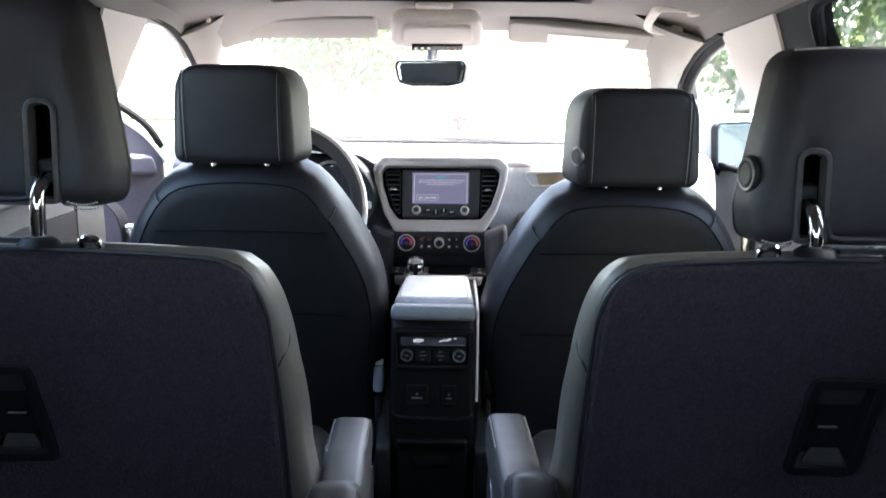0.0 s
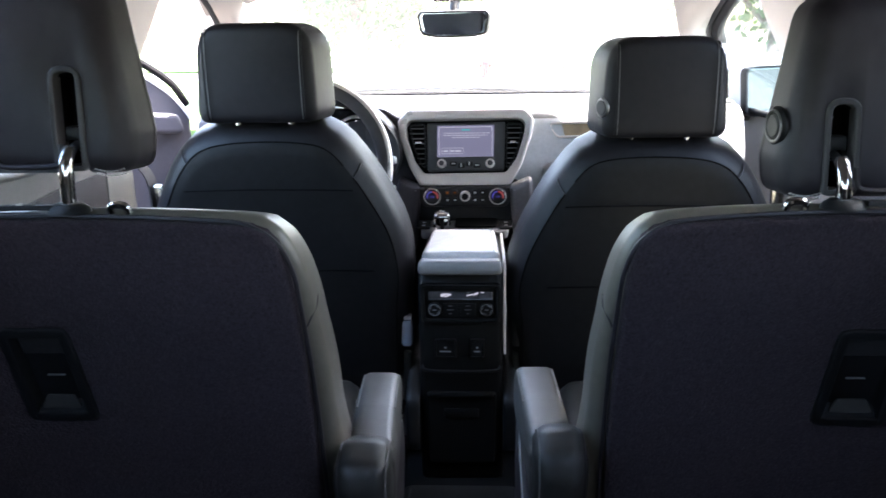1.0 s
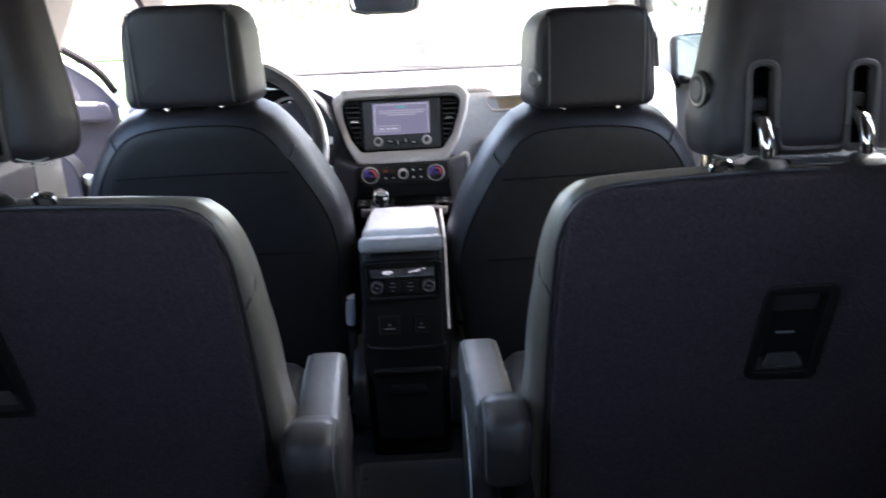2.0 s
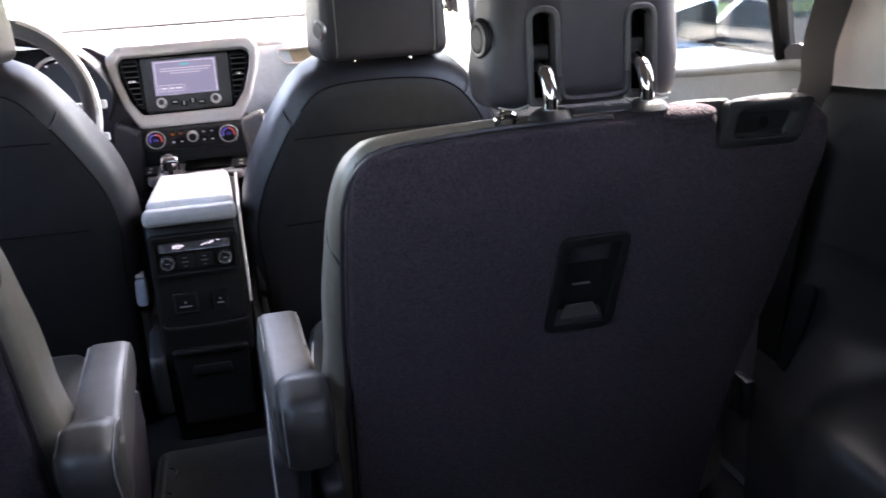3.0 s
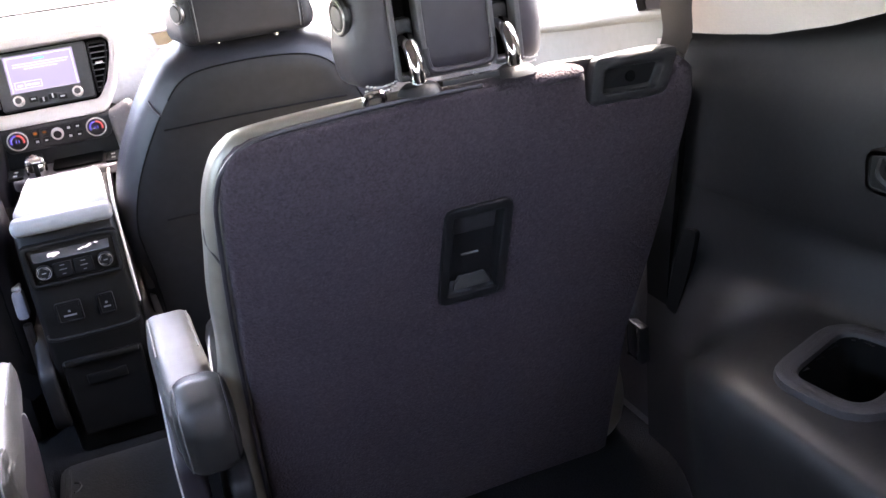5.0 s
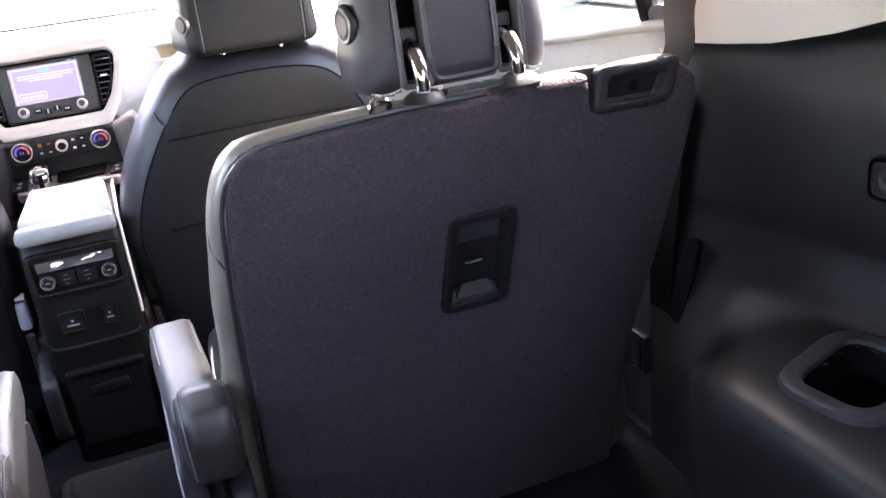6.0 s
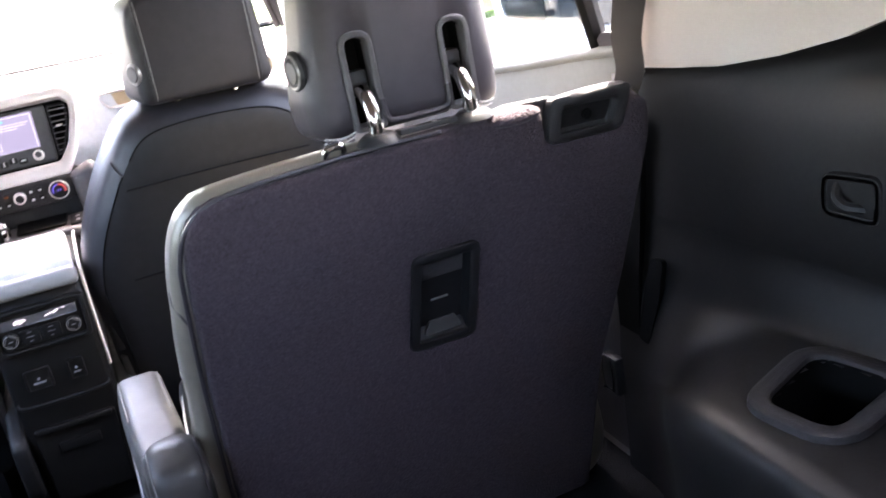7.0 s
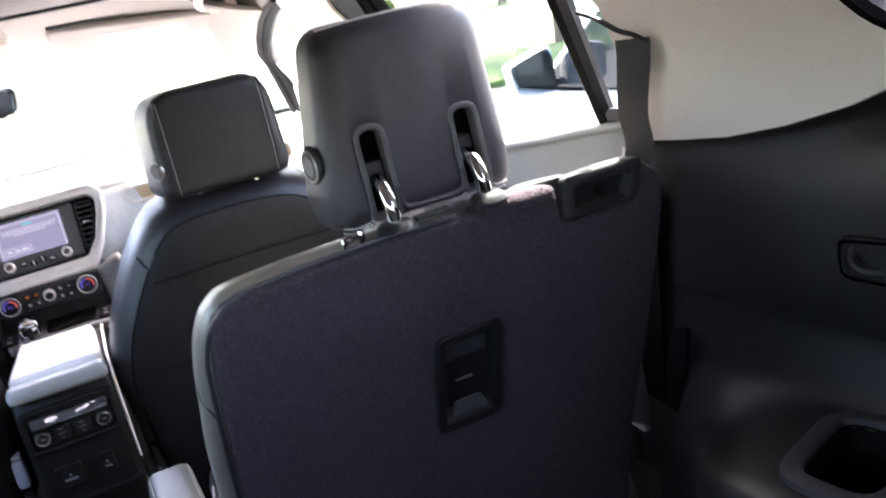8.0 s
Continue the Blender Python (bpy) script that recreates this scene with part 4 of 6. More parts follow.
    tube(bm, bent((X(0.414), 0.432, 0.876), (X(0.411), 0.428, 0.885), (X(0.396), 0.428, 0.885), (X(0.392), 0.432, 0.876)), 0.0045, 8)
    part("clip", bm, CHROME, st, "small chrome clip")
    # rolled end of the carpet beside the grip
    bm = bmesh.new()
    bmesh.ops.create_uvsphere(bm, u_segments=20, v_segments=12, radius=1, matrix=M @ Matrix.Translation((0.622, v(0.866), 0.008)) @ Matrix.Diagonal((0.038, 0.010, 0.016, 1)))
    part("carpet_roll", bm, CARPET, st, "sunlit rolled end of the carpet")
    # loose fibres on the carpet's upper rim
    rng = random.Random(7)
    bm = bmesh.new()
    for k in range(1100):
        x = rng.uniform(0.54, 0.650) if k < 700 else rng.uniform(0.27 - g, 0.54)
        zt = float(np.interp(x, [0.27 - g, 0.42, 0.55, 0.59, 0.644, 0.66], [0.861, 0.8655, 0.869, 0.873, 0.874, 0.862]))
        p = M @ Vector((x, v(zt) - rng.uniform(0, 0.014), rng.uniform(-0.0005, 0.003)))
        d = Vector((rng.gauss(0, 0.5), -1 + rng.gauss(0, 0.3), rng.uniform(-0.3, 0.9))).normalized() * rng.uniform(0.002, 0.0055)
        side = Vector((0.0004, 0, 0.0001))
        bm.faces.new([bm.verts.new(q) for q in (p - side, p + side, p + d)])
    tagged(part("carpet_fuzz", bm, CARPET, st), kind="stuff")
    # armrest on the aisle side
    A = Matrix(((0, 0, s, s * 0.087), (1, 0, 0, 0), (0, 1, 0, 0), (0, 0, 0, 1)))
    swing, hinge, drop = (0.012, 0.026, 0.016) if s > 0 else (-0.018, -0.012, 0.036)      # each armrest has its own slant
    AH = Matrix(((0, 0, s, s * (0.087 + hinge)), (1, 0, 0, 0), (0, 1, 0, -drop), (0, 0, 0, 1)))
    bm = bmesh.new()
    slab(bm, rounded([(0.50, 0.462), (0.50, 0.536), (0.66, 0.542), (0.80, 0.540), (0.815, 0.515), (0.80, 0.478), (0.66, 0.455)], [0.02, 0.02, 0.08, 0.02, 0.02, 0.025, 0.08], 5), 0.066, 0.016, A, off=0.010 if s > 0 else 0.002, seg=5, bulge=(0.004, 0.004))
    for q in bm.verts:
        q.co.x += s * swing * max(0, (0.75 - q.co.y) / 0.25)
    sunk = 0.0 if s > 0 else -0.008
    bmesh.ops.translate(bm, verts=bm.verts, vec=(0, sunk, sunk))
    pad = rounded([(0.50, 0.462), (0.50, 0.536), (0.66, 0.542), (0.80, 0.540), (0.815, 0.515), (0.80, 0.478), (0.66, 0.455)], [0.02, 0.02, 0.08, 0.02, 0.02, 0.025, 0.08], 5)
    ar = part("armrest", bm, ARM_LEATHER, st, "grey leather padded armrest")
    for w in (0.0042, 0.0618):
        bm = bmesh.new()
        rim = [A @ Vector((p[0], p[1], w + (0.010 if s > 0 else 0.002))) for p in inset(pad, 0.0042) if p[1] > 0.47]
        rim = sorted((p for p in rim if p.z > 0.512), key=lambda p: p.y)
        tube(bm, [(p.x + s * swing * max(0, (0.75 - p.y) / 0.25), p.y + sunk, p.z + sunk) for p in rim if p.y > 0.57], 0.0012, 6)
        part("seam", bm, DIM_THREAD, ar, "pale piping along the armrest")
    bm = bmesh.new()
    slab(bm, rounded([(0.485, 0.455), (0.458, 0.53), (0.466, 0.566), (0.515, 0.580), (0.565, 0.566), (0.575, 0.50), (0.545, 0.445)], 0.034, 6), 0.072 if s > 0 else 0.078, 0.026, AH, seg=7, bulge=(0.002, 0.002))
    dr = part("armrest_hinge", bm, HINGE_LEATHER, ar, "black leather hinge end of the armrest")
    drum = rounded([(0.485, 0.455), (0.458, 0.53), (0.466, 0.566), (0.515, 0.580), (0.565, 0.566), (0.575, 0.50), (0.545, 0.445)], 0.034, 6)
    wide = 0.072 if s > 0 else 0.078
    for w in (0.0068, wide - 0.0068):
        bm = bmesh.new()
        tube(bm, [AH @ Vector((p[0], p[1], w)) for p in inset(drum, 0.0078)], 0.0013, 5, True)
        part("seam", bm, DIM_THREAD if w < 0.01 else LEATHER, dr)
    # leather skirt below the armrest, with piping round it
    skirt = rounded([(0.50, 0.30), (0.505, 0.455), (0.66, 0.505), (0.725, 0.480), (0.735, 0.42), (0.69, 0.34), (0.60, 0.30)], [0.02, 0.02, 0.05, 0.03, 0.05, 0.05, 0.03], 5)
    off = 0.010 if s > 0 else -0.006
    bm = bmesh.new()
    slab(bm, skirt, 0.034, 0.010, A, off=off, seg=4, bulge=(0.003, 0))
    sk = part("armrest_skirt", bm, LEATHER, st, "dark leather skirt below the armrest")
    bm = bmesh.new()
    tube(bm, [A @ Vector((p[0], p[1], off + 0.0026)) for p in inset(skirt, 0.0034)], 0.0013, 5, True)
    part("piping", bm, THREAD, sk)
    # cushion and foot
    bm = bmesh.new()
    slab(bm, rounded([(0.17, 0.60), (0.74, 0.60), (0.73, 0.98), (0.18, 0.98)], 0.05, 5), 0.14, 0.035, Matrix(((s, 0, 0, s * dx), (0, 1, 0, 0), (0, 0.05, 1, 0), (0, 0, 0, 1))), off=0.262, bulge=(0, 0.012))
    cu = part("cushion", bm, HINGE_LEATHER, st, "grey leather seat cushion")
    bm = bmesh.new()
    tube(bm, bent((s * 0.176, 0.56, 0.417), (s * 0.172, 0.72, 0.424), (s * 0.19, 0.92, 0.432), (s * 0.25, 0.975, 0.437)), 0.0018, 5)
    part("seam", bm, THREAD, cu)
    bm = bmesh.new()
    box(bm, (s * (0.46 + dx), 0.80, 0.242), (0.46, 0.34, 0.12), 0.02)
    part("seat_foot", bm, PLASTIC, st)
    bm = bmesh.new()
    slab(bm, rounded([(0.485, 0.22), (0.475, 0.42), (0.53, 0.44), (0.70, 0.40), (0.72, 0.22)], 0.02), 0.03, 0.008, A, off=0.07)
    part("side_shield", bm, PLASTIC, st, "black plastic side shield")
    return st


second_row_seat(1, 0.0, 0.0, 0.0)
second_row_seat(-1, 0.033, 0.0, 0.02)


# ---- front seats ----
def front_seat(s, lift):
    """A bucket seat from behind with a closed headrest."""
    st = thing("car_seat", "black leather front car seat with headrest", "car seat", (s * 0.36, 1.2, FLOOR_Z), group="front seats")
    c = 0.358
    M = tilted(0, 1.02, 0.88 + lift, 0.20, s)
    v = lambda z: (z - 0.88) * 1.02
    half = [(0.24, 0.24), (0.255, 0.30), (0.262, 0.49), (0.270, 0.58), (0.255, 0.67), (0.218, 0.76), (0.185, 0.815), (0.145, 0.853), (0.09, 0.872), (0.0, 0.878)]
    if s < 0:                                          # the driver's seat is a little slimmer below
        half[1:4] = [(x - 0.007, z) for x, z in half[1:4]]
    slim = lambda z: float(np.interp(z, [0.60, 0.67, 0.76, 0.815, 0.853, 0.875], [0, 0.006, 0.013, 0.016, 0.010, 0]))      # flatter shoulder beside the console
    loop = [(c - x + slim(z), v(z)) for x, z in half] + [(c + x, v(z)) for x, z in half[-2::-1]]
    bm = bmesh.new()
    slab(bm, smooth_loop(loop, 72), 0.16, 0.055, M, seg=6, bulge=(0.012, 0.0))
    sunk, seam_in = 0.055 * (1 - math.cos(math.pi / 6)), 0.055 * (1 - math.sin(math.pi / 6))      # depth and inset of the seam round the back panel
    # rim outside the seam split off, its windshield sheen put into paler leather
    rim = bm.copy()
    to_seat = M.inverted()
    for piece, outside in ((bm, False), (rim, True)):
        bmesh.ops.delete(piece, geom=[f for f in piece.faces if ((to_seat @ f.calc_center_median()).z > sunk) != outside], context="FACES")
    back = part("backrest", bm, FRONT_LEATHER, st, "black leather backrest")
    part("bolster", rim, HEAD_LEATHER, back, "leather bolster, paler than the backrest for windshield sheen", angle=60)
    ol = inset(smooth_loop(loop, 140), seam_in)
    for sd in (-1, 1):
        bm = bmesh.new()
        line = sorted((p for p in ol if sd * (p.x - c) > 0.152 and p.y > v(0.34)), key=lambda p: p.y)
        tube(bm, [M @ Vector((p.x, p.y, sunk - 0.0003)) for p in line], 0.0016, 6)
        part("seam", bm, SEAL, back)
        bm = bmesh.new()                               # puckered corner where the shoulder seam meets the side seam
        p = line[-1]
        tube(bm, bent(M @ Vector((p.x, p.y, sunk - 0.001)), M @ Vector((p.x + sd * 0.008, p.y + 0.010, sunk + 0.006)), M @ Vector((p.x + sd * 0.013, p.y + 0.020, sunk + 0.022))), 0.0015, 6)
        part("seam", bm, LEATHER, back)
    bm = bmesh.new()
    line = sorted((p for p in ol if abs(p.x - c) <= 0.154 and p.y > v(0.80)), key=lambda p: p.x)
    tube(bm, [M @ Vector((p.x, p.y, sunk - 0.0003)) for p in line], 0.0016, 6)
    part("seam", bm, SEAL, back)
    for z, hw in ((0.765, 0.160), (0.60, 0.19)):
        bm = bmesh.new()
        tube(bm, [M @ Vector((c + hw * u, v(z) - 0.004 * u * u, -0.0125 + 0.004 * u * u)) for u in (-1, -0.6, -0.2, 0.2, 0.6, 1)], 0.0016, 5)
        part("crease", bm, SEAL, back)
    z0, hc = 0.888 + lift, 0.369 if s > 0 else 0.363
    H = Matrix(((s, 0, 0, 0), (0, -0.05, 1, 1.055), (0, 1, 0, 0), (0, 0, 0, 1)))
    bm = bmesh.new()
    ho = rounded([(hc - 0.123, z0), (hc - 0.118, z0 + 0.178), (hc + 0.114, z0 + 0.178), (hc + 0.124, z0)], [0.024, 0.060, 0.060, 0.024], 7)
    slab(bm, even(ho, 96), 0.12, 0.018, H, seg=5, bulge=(0.0025, 0.008))
    for q in bm.verts:                                     # wider to the front
        f = (q.co.y - 1.0) / 0.12
        q.co.x = s * hc + (q.co.x - s * hc) * (0.85 + 0.19 * min(1, max(0, f)) ** 0.8)
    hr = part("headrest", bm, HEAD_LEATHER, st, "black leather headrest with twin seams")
    for sd in (-1, 1):
        for off in (0.0, 0.004):
            bm = bmesh.new()
            x = s * hc + sd * (0.0885 - off)
            tube(bm, bent((x, 1.010, z0 + 0.008), (x, 1.003, z0 + 0.03), (x, 0.998, z0 + 0.10), (x, 0.999, z0 + 0.14), (x, 1.002, z0 + 0.156), (x, 1.016, z0 + 0.1665), (x, 1.05, z0 + 0.168)), 0.0007 if off else 0.0013, 5)
            part("seam", bm, DIM_THREAD if off else FRONT_LEATHER, hr)
    if s > 0:
        bm = bmesh.new()
        disc(bm, (hc - 0.1075, 1.026, z0 + 0.055), (-1, -0.55, 0), 0.018, 0.005, 0.002)
        b = part("button_ring", bm, STEEL, hr)
        bm = bmesh.new()
        disc(bm, (hc - 0.1118, 1.0236, z0 + 0.055), (-1, -0.55, 0), 0.0135, 0.002, 0.001)
        part("release_button", bm, HINGE_LEATHER, b)
    for x in (-0.05, 0.05):
        bm = bmesh.new()
        tube(bm, [(s * hc + x, 1.065, z0 - 0.05), (s * hc + x, 1.065, z0 + 0.03)], 0.006, 10)
        part("post", bm, CHROME, st)
    bm = bmesh.new()
    slab(bm, rounded([(c - 0.25, 1.14), (c + 0.25, 1.14), (c + 0.24, 1.62), (c - 0.24, 1.62)], 0.06, 5), 0.15, 0.04, Matrix(((s, 0, 0, 0), (0, 1, 0, 0), (0, 0.06, 1, 0), (0, 0, 0, 1))), off=0.26, bulge=(0, 0.01))
    part("cushion", bm, LEATHER, st)
    bm = bmesh.new()
    box(bm, (s * c, 1.36, 0.25), (0.42, 0.42, 0.14), 0.02)
    part("seat_foot", bm, PLASTIC, st)
    bm = bmesh.new()
    slab(bm, rounded([(1.06, 0.24), (1.06, 0.36), (1.16, 0.42), (1.60, 0.40), (1.62, 0.26)], 0.03), 0.03, 0.008, Matrix(((0, 0, s, s * (c - 0.275)), (1, 0, 0, 0), (0, 1, 0, 0), (0, 0, 0, 1))))
    part("side_shield", bm, PLASTIC, st)
    return st


front_seat(1, 0.0)
front_seat(-1, 0.034)


# ---- centre console ----
con = thing("centre_console", "black centre console with padded grey lid", "console", (0, 1.2, FLOOR_Z))
bm = bmesh.new()
slab(bm, rounded([(1.075, 0.18), (1.075, 0.585), (1.095, 0.632), (1.36, 0.632), (1.42, 0.60), (1.62, 0.62), (1.62, 0.18)], [0.01, 0.02, 0.02, 0.03, 0.03, 0.03, 0.01]), 0.168, 0.012, SIDE, off=-0.084, seg=3, ngon=True)
part("body", bm, CONSOLE, con, "black plastic console body")
# lid far paler than its rear cap, to look lit from the windshield
bm = bmesh.new()
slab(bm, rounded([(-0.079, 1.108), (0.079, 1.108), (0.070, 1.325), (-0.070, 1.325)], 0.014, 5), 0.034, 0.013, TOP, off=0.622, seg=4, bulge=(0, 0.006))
lid = part("lid", bm, LID, con, "padded grey leather lid, whitened by windshield light")
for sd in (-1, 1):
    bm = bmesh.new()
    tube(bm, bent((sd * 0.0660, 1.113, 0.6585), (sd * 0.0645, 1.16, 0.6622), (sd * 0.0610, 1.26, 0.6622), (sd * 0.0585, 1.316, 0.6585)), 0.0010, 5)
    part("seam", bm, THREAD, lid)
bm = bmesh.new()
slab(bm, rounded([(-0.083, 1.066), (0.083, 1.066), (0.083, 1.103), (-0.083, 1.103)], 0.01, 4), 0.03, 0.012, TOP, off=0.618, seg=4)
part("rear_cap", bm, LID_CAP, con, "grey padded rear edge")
bm = bmesh.new()
bezel(bm, rounded([(-0.080, 0.602), (0.080, 0.602), (0.078, 0.522), (-0.078, 0.522)], 0.01), rounded([(-0.071, 0.594), (0.071, 0.594), (0.069, 0.530), (-0.069, 0.530)], 0.006), 0.014, 0.003, FACE, off=1.066)
panel = part("rear_panel", bm, CONSOLE, con, "rear climate panel")
bm = bmesh.new()
slab(bm, rounded([(-0.071, 0.594), (0.071, 0.594), (0.069, 0.530), (-0.069, 0.530)], 0.006), 0.006, 0.001, FACE, off=1.073)
part("panel_face", bm, CONSOLE, panel)
bm = bmesh.new()
slab(bm, rounded([(-0.064, 0.591), (0.064, 0.591), (0.063, 0.569), (-0.063, 0.569)], 0.003), 0.003, 0.001, tilted(0, 1.071, 0.58, -0.35) @ Matrix.Translation((0, -0.58, 0)))
part("display_strip", bm, DISPLAY, panel, "glossy dark display strip")
for x, z, w, h, turn in ((-0.034, 0.5800, 0.010, 0.0075, 8), (-0.024, 0.5812, 0.013, 0.0045, -12), (-0.027, 0.5772, 0.009, 0.003, 15), (0.018, 0.5800, 0.014, 0.0028, 12), (0.030, 0.5822, 0.012, 0.0045, 20), (0.043, 0.5850, 0.007, 0.0022, -10)):
    bm = bmesh.new()
    slab(bm, rounded([(-w / 2, -h / 2), (w / 2, -h * 0.3), (w * 0.42, h / 2), (-w * 0.4, h * 0.36)], h * 0.3, 3), 0.001, 0.0002, Matrix.Translation((x, 1.0672, z)) @ Matrix.Rotation(radians(-turn), 4, "Y") @ FACE)
    part("digit_bar", bm, SCREEN_TEXT, panel)
for x in (-0.051, 0.051):
    bm = bmesh.new()
    disc(bm, (x, 1.0735, 0.550), (0, -1, 0.0), 0.0135, 0.008, 0.002)
    k = part("knob", bm, CONSOLE, panel, "black knob with bright ring")
    bm = bmesh.new()
    tube(bm, [(x + 0.0115 * math.cos(a), 1.0653, 0.550 + 0.0115 * math.sin(a)) for a in (2 * math.pi * i / 28 for i in range(28))], 0.0005, 6, True)
    part("knob_ring", bm, STEEL, k)
    for a0 in (0.5, 2.2, 3.8, 5.3):
        bm = bmesh.new()
        tube(bm, [(x + 0.0088 * math.cos(a0 + 0.12 * i), 1.0653, 0.550 + 0.0088 * math.sin(a0 + 0.12 * i)) for i in range(9)], 0.0005, 5)
        part("print_arc", bm, PALE, k)
    bm = bmesh.new()
    box(bm, (x, 1.0653, 0.550), (0.007, 0.0008, 0.0016), 0, 1)
    part("print_bar", bm, PALE, k)
for x in (-0.020, 0.0145):
    bm = bmesh.new()
    slab(bm, rounded([(x - 0.0155, 0.562), (x + 0.0155, 0.562), (x + 0.0155, 0.536), (x - 0.0155, 0.536)], 0.003), 0.004, 0.001, FACE, off=1.0695)
    k = part("button", bm, CONSOLE, panel)
    for dz, w in ((0.557, 0.010), (0.549, 0.016), (0.541, 0.007)):
        bm = bmesh.new()
        box(bm, (x, 1.0693, dz), (w * 0.8, 0.0006, 0.0011), 0, 1)
        part("print_bar", bm, PALE, k)
for x, w in ((-0.031, 0.036), (0.032, 0.020)):
    bm = bmesh.new()
    po = rounded([(x - w / 2 - 0.004, 0.488), (x + w / 2 + 0.004, 0.488), (x + w / 2 + 0.004, 0.448), (x - w / 2 - 0.004, 0.448)], 0.005)
    bezel(bm, po, inset(po, 0.004), 0.008, 0.0015, FACE, off=1.069)
    o = part("socket_rim", bm, CONSOLE, con)
    bm = bmesh.new()
    slab(bm, inset(po, 0.003), 0.004, 0.001, FACE, off=1.0705)
    part("socket_cover", bm, CONSOLE, o)
    bm = bmesh.new()
    box(bm, (x, 1.0700, 0.462), (w * 0.6, 0.0008, 0.003), 0, 1)
    part("print_bar", bm, PALE, o)
    bm = bmesh.new()
    box(bm, (x, 1.0700, 0.470), (0.004, 0.0008, 0.004), 0, 1)
    part("print_mark", bm, PALE, o)
bm = bmesh.new()
tube(bm, bent((-0.078, 1.070, 0.432), (-0.06, 1.062, 0.424), (0.06, 1.062, 0.424), (0.078, 1.070, 0.432)), 0.0034, 8)
part("ledge", bm, CONSOLE, con)
bm = bmesh.new()
do = rounded([(-0.070, 0.375), (0.070, 0.375), (0.066, 0.22), (-0.066, 0.22)], 0.008)
slab(bm, do, 0.012, 0.003, FACE, off=1.066)
dw = part("drawer", bm, CONSOLE, con, "black storage drawer front")
bm = bmesh.new()
box(bm, (0, 1.062, 0.374), (0.13, 0.012, 0.013), 0.005)
box(bm, (0.0, 1.064, 0.333), (0.070, 0.005, 0.020), 0.003)
part("pull", bm, CONSOLE, dw)
bm = bmesh.new()
tube(bm, bent((0.0865, 1.090, 0.45), (0.0865, 1.095, 0.58), (0.0865, 1.12, 0.632), (0.084, 1.30, 0.640), (0.084, 1.36, 0.635)), 0.003, 8)
part("edge_strip", bm, SILVER, con, "satin silver edge strip")
# forward part: tray and shifter surround
bm = bmesh.new()
slab(bm, rounded([(-0.10, 1.40), (0.10, 1.40), (0.115, 1.60), (-0.115, 1.60)], 0.02), 0.02, 0.006, TOP, off=0.612)
part("shifter_panel", bm, DASH_MID, con, "grey shifter panel")
# the tray is a flat sheet, its recess shade painted black
bm = bmesh.new()
slab(bm, rounded([(-0.024, 1.43), (0.074, 1.43), (0.080, 1.575), (-0.024, 1.575)], 0.012), 0.004, 0.001, TOP, off=0.6345)
part("tray", bm, SHADE_BLACK, con, "flat black sheet for the shaded tray beside the gear lever")
for sd in (-1, 1):
    bm = bmesh.new()
    slab(bm, rounded([(sd * 0.080, 1.42), (sd * 0.110, 1.42), (sd * 0.115, 1.50), (sd * 0.083, 1.50)], 0.006), 0.006, 0.002, TOP, off=0.632)
    sp = part("switch_plate", bm, PLASTIC, con)
    for dy in (1.438, 1.470):
        bm = bmesh.new()
        box(bm, (sd * 0.097, dy, 0.6385), (0.008, 0.008, 0.001), 0, 1)
        part("print_bar", bm, MARK, sp)
lever = thing("gear_lever", "chrome-topped gear lever on the console", "gear lever", (-0.055, 1.45, 0.632))
bm = bmesh.new()
tube(bm, [(-0.055, 1.46, 0.625), (-0.055, 1.45, 0.66)], 0.016, 14)
part("stem", bm, PLASTIC, lever)
bm = bmesh.new()
slab(bm, rounded([(-0.074, 1.425), (-0.033, 1.425), (-0.033, 1.475), (-0.074, 1.475)], 0.015, 5), 0.046, 0.010, TOP, off=0.624, bulge=(0, 0.004))
part("grip", bm, CHROME, lever, "bright chrome grip")
bm = bmesh.new()
box(bm, (-0.0525, 1.4240, 0.643), (0.010, 0.004, 0.028), 0.001)
part("lock_button", bm, PLASTIC, lever)
bm = bmesh.new()
box(bm, (-0.0535, 1.4250, 0.6575), (0.034, 0.004, 0.003), 0.001)
part("grip_joint", bm, PLASTIC, lever, "dark joint below the cap")

mat_ob = thing("floor_mat", "black rubber floor mat with raised rim", "floor mat", (0, 0.85, FLOOR_Z))
bm = bmesh.new()
slab(bm, rounded([(-0.115, 0.46), (0.115, 0.46), (0.12, 1.03), (-0.12, 1.03)], 0.03), 0.012, 0.005, TOP, off=FLOOR_Z)
mm = part("sheet", bm, RUBBER, mat_ob)
bm = bmesh.new()
tube(bm, bent((-0.10, 0.48, FLOOR_Z + 0.012), (-0.102, 0.75, FLOOR_Z + 0.012), (-0.106, 1.01, FLOOR_Z + 0.012)), 0.005, 6)
part("rim", bm, RUBBER, mm)
for k in range(6):
    bm = bmesh.new()
    tube(bm, [(-0.095 + 0.012 * math.cos(a), 0.55 + 0.08 * k + 0.016 * math.sin(a), FLOOR_Z + 0.0125) for a in (-1.5, -0.75, 0, 0.75, 1.5)], 0.0022, 5)
    part("lug", bm, RUBBER, mm)

# ---- dashboard ----
dash = thing("dashboard", "dark dashboard with satin silver centre stack", "dashboard", (0, 1.8, 0.5))
# body: a profile from the foot up over the top to the windshield, drawn across the cabin
bm = bmesh.new()
prof = [(1.66, 0.36), (1.60, 0.52), (1.575, 0.66), (1.56, 0.75), (1.572, 0.80), (1.585, 0.835), (1.597, 0.865), (1.62, 0.888), (1.68, 0.900), (1.90, 0.905), (2.22, 0.888)]
pp = bent(*[(0, y, z) for y, z in prof], k=4)
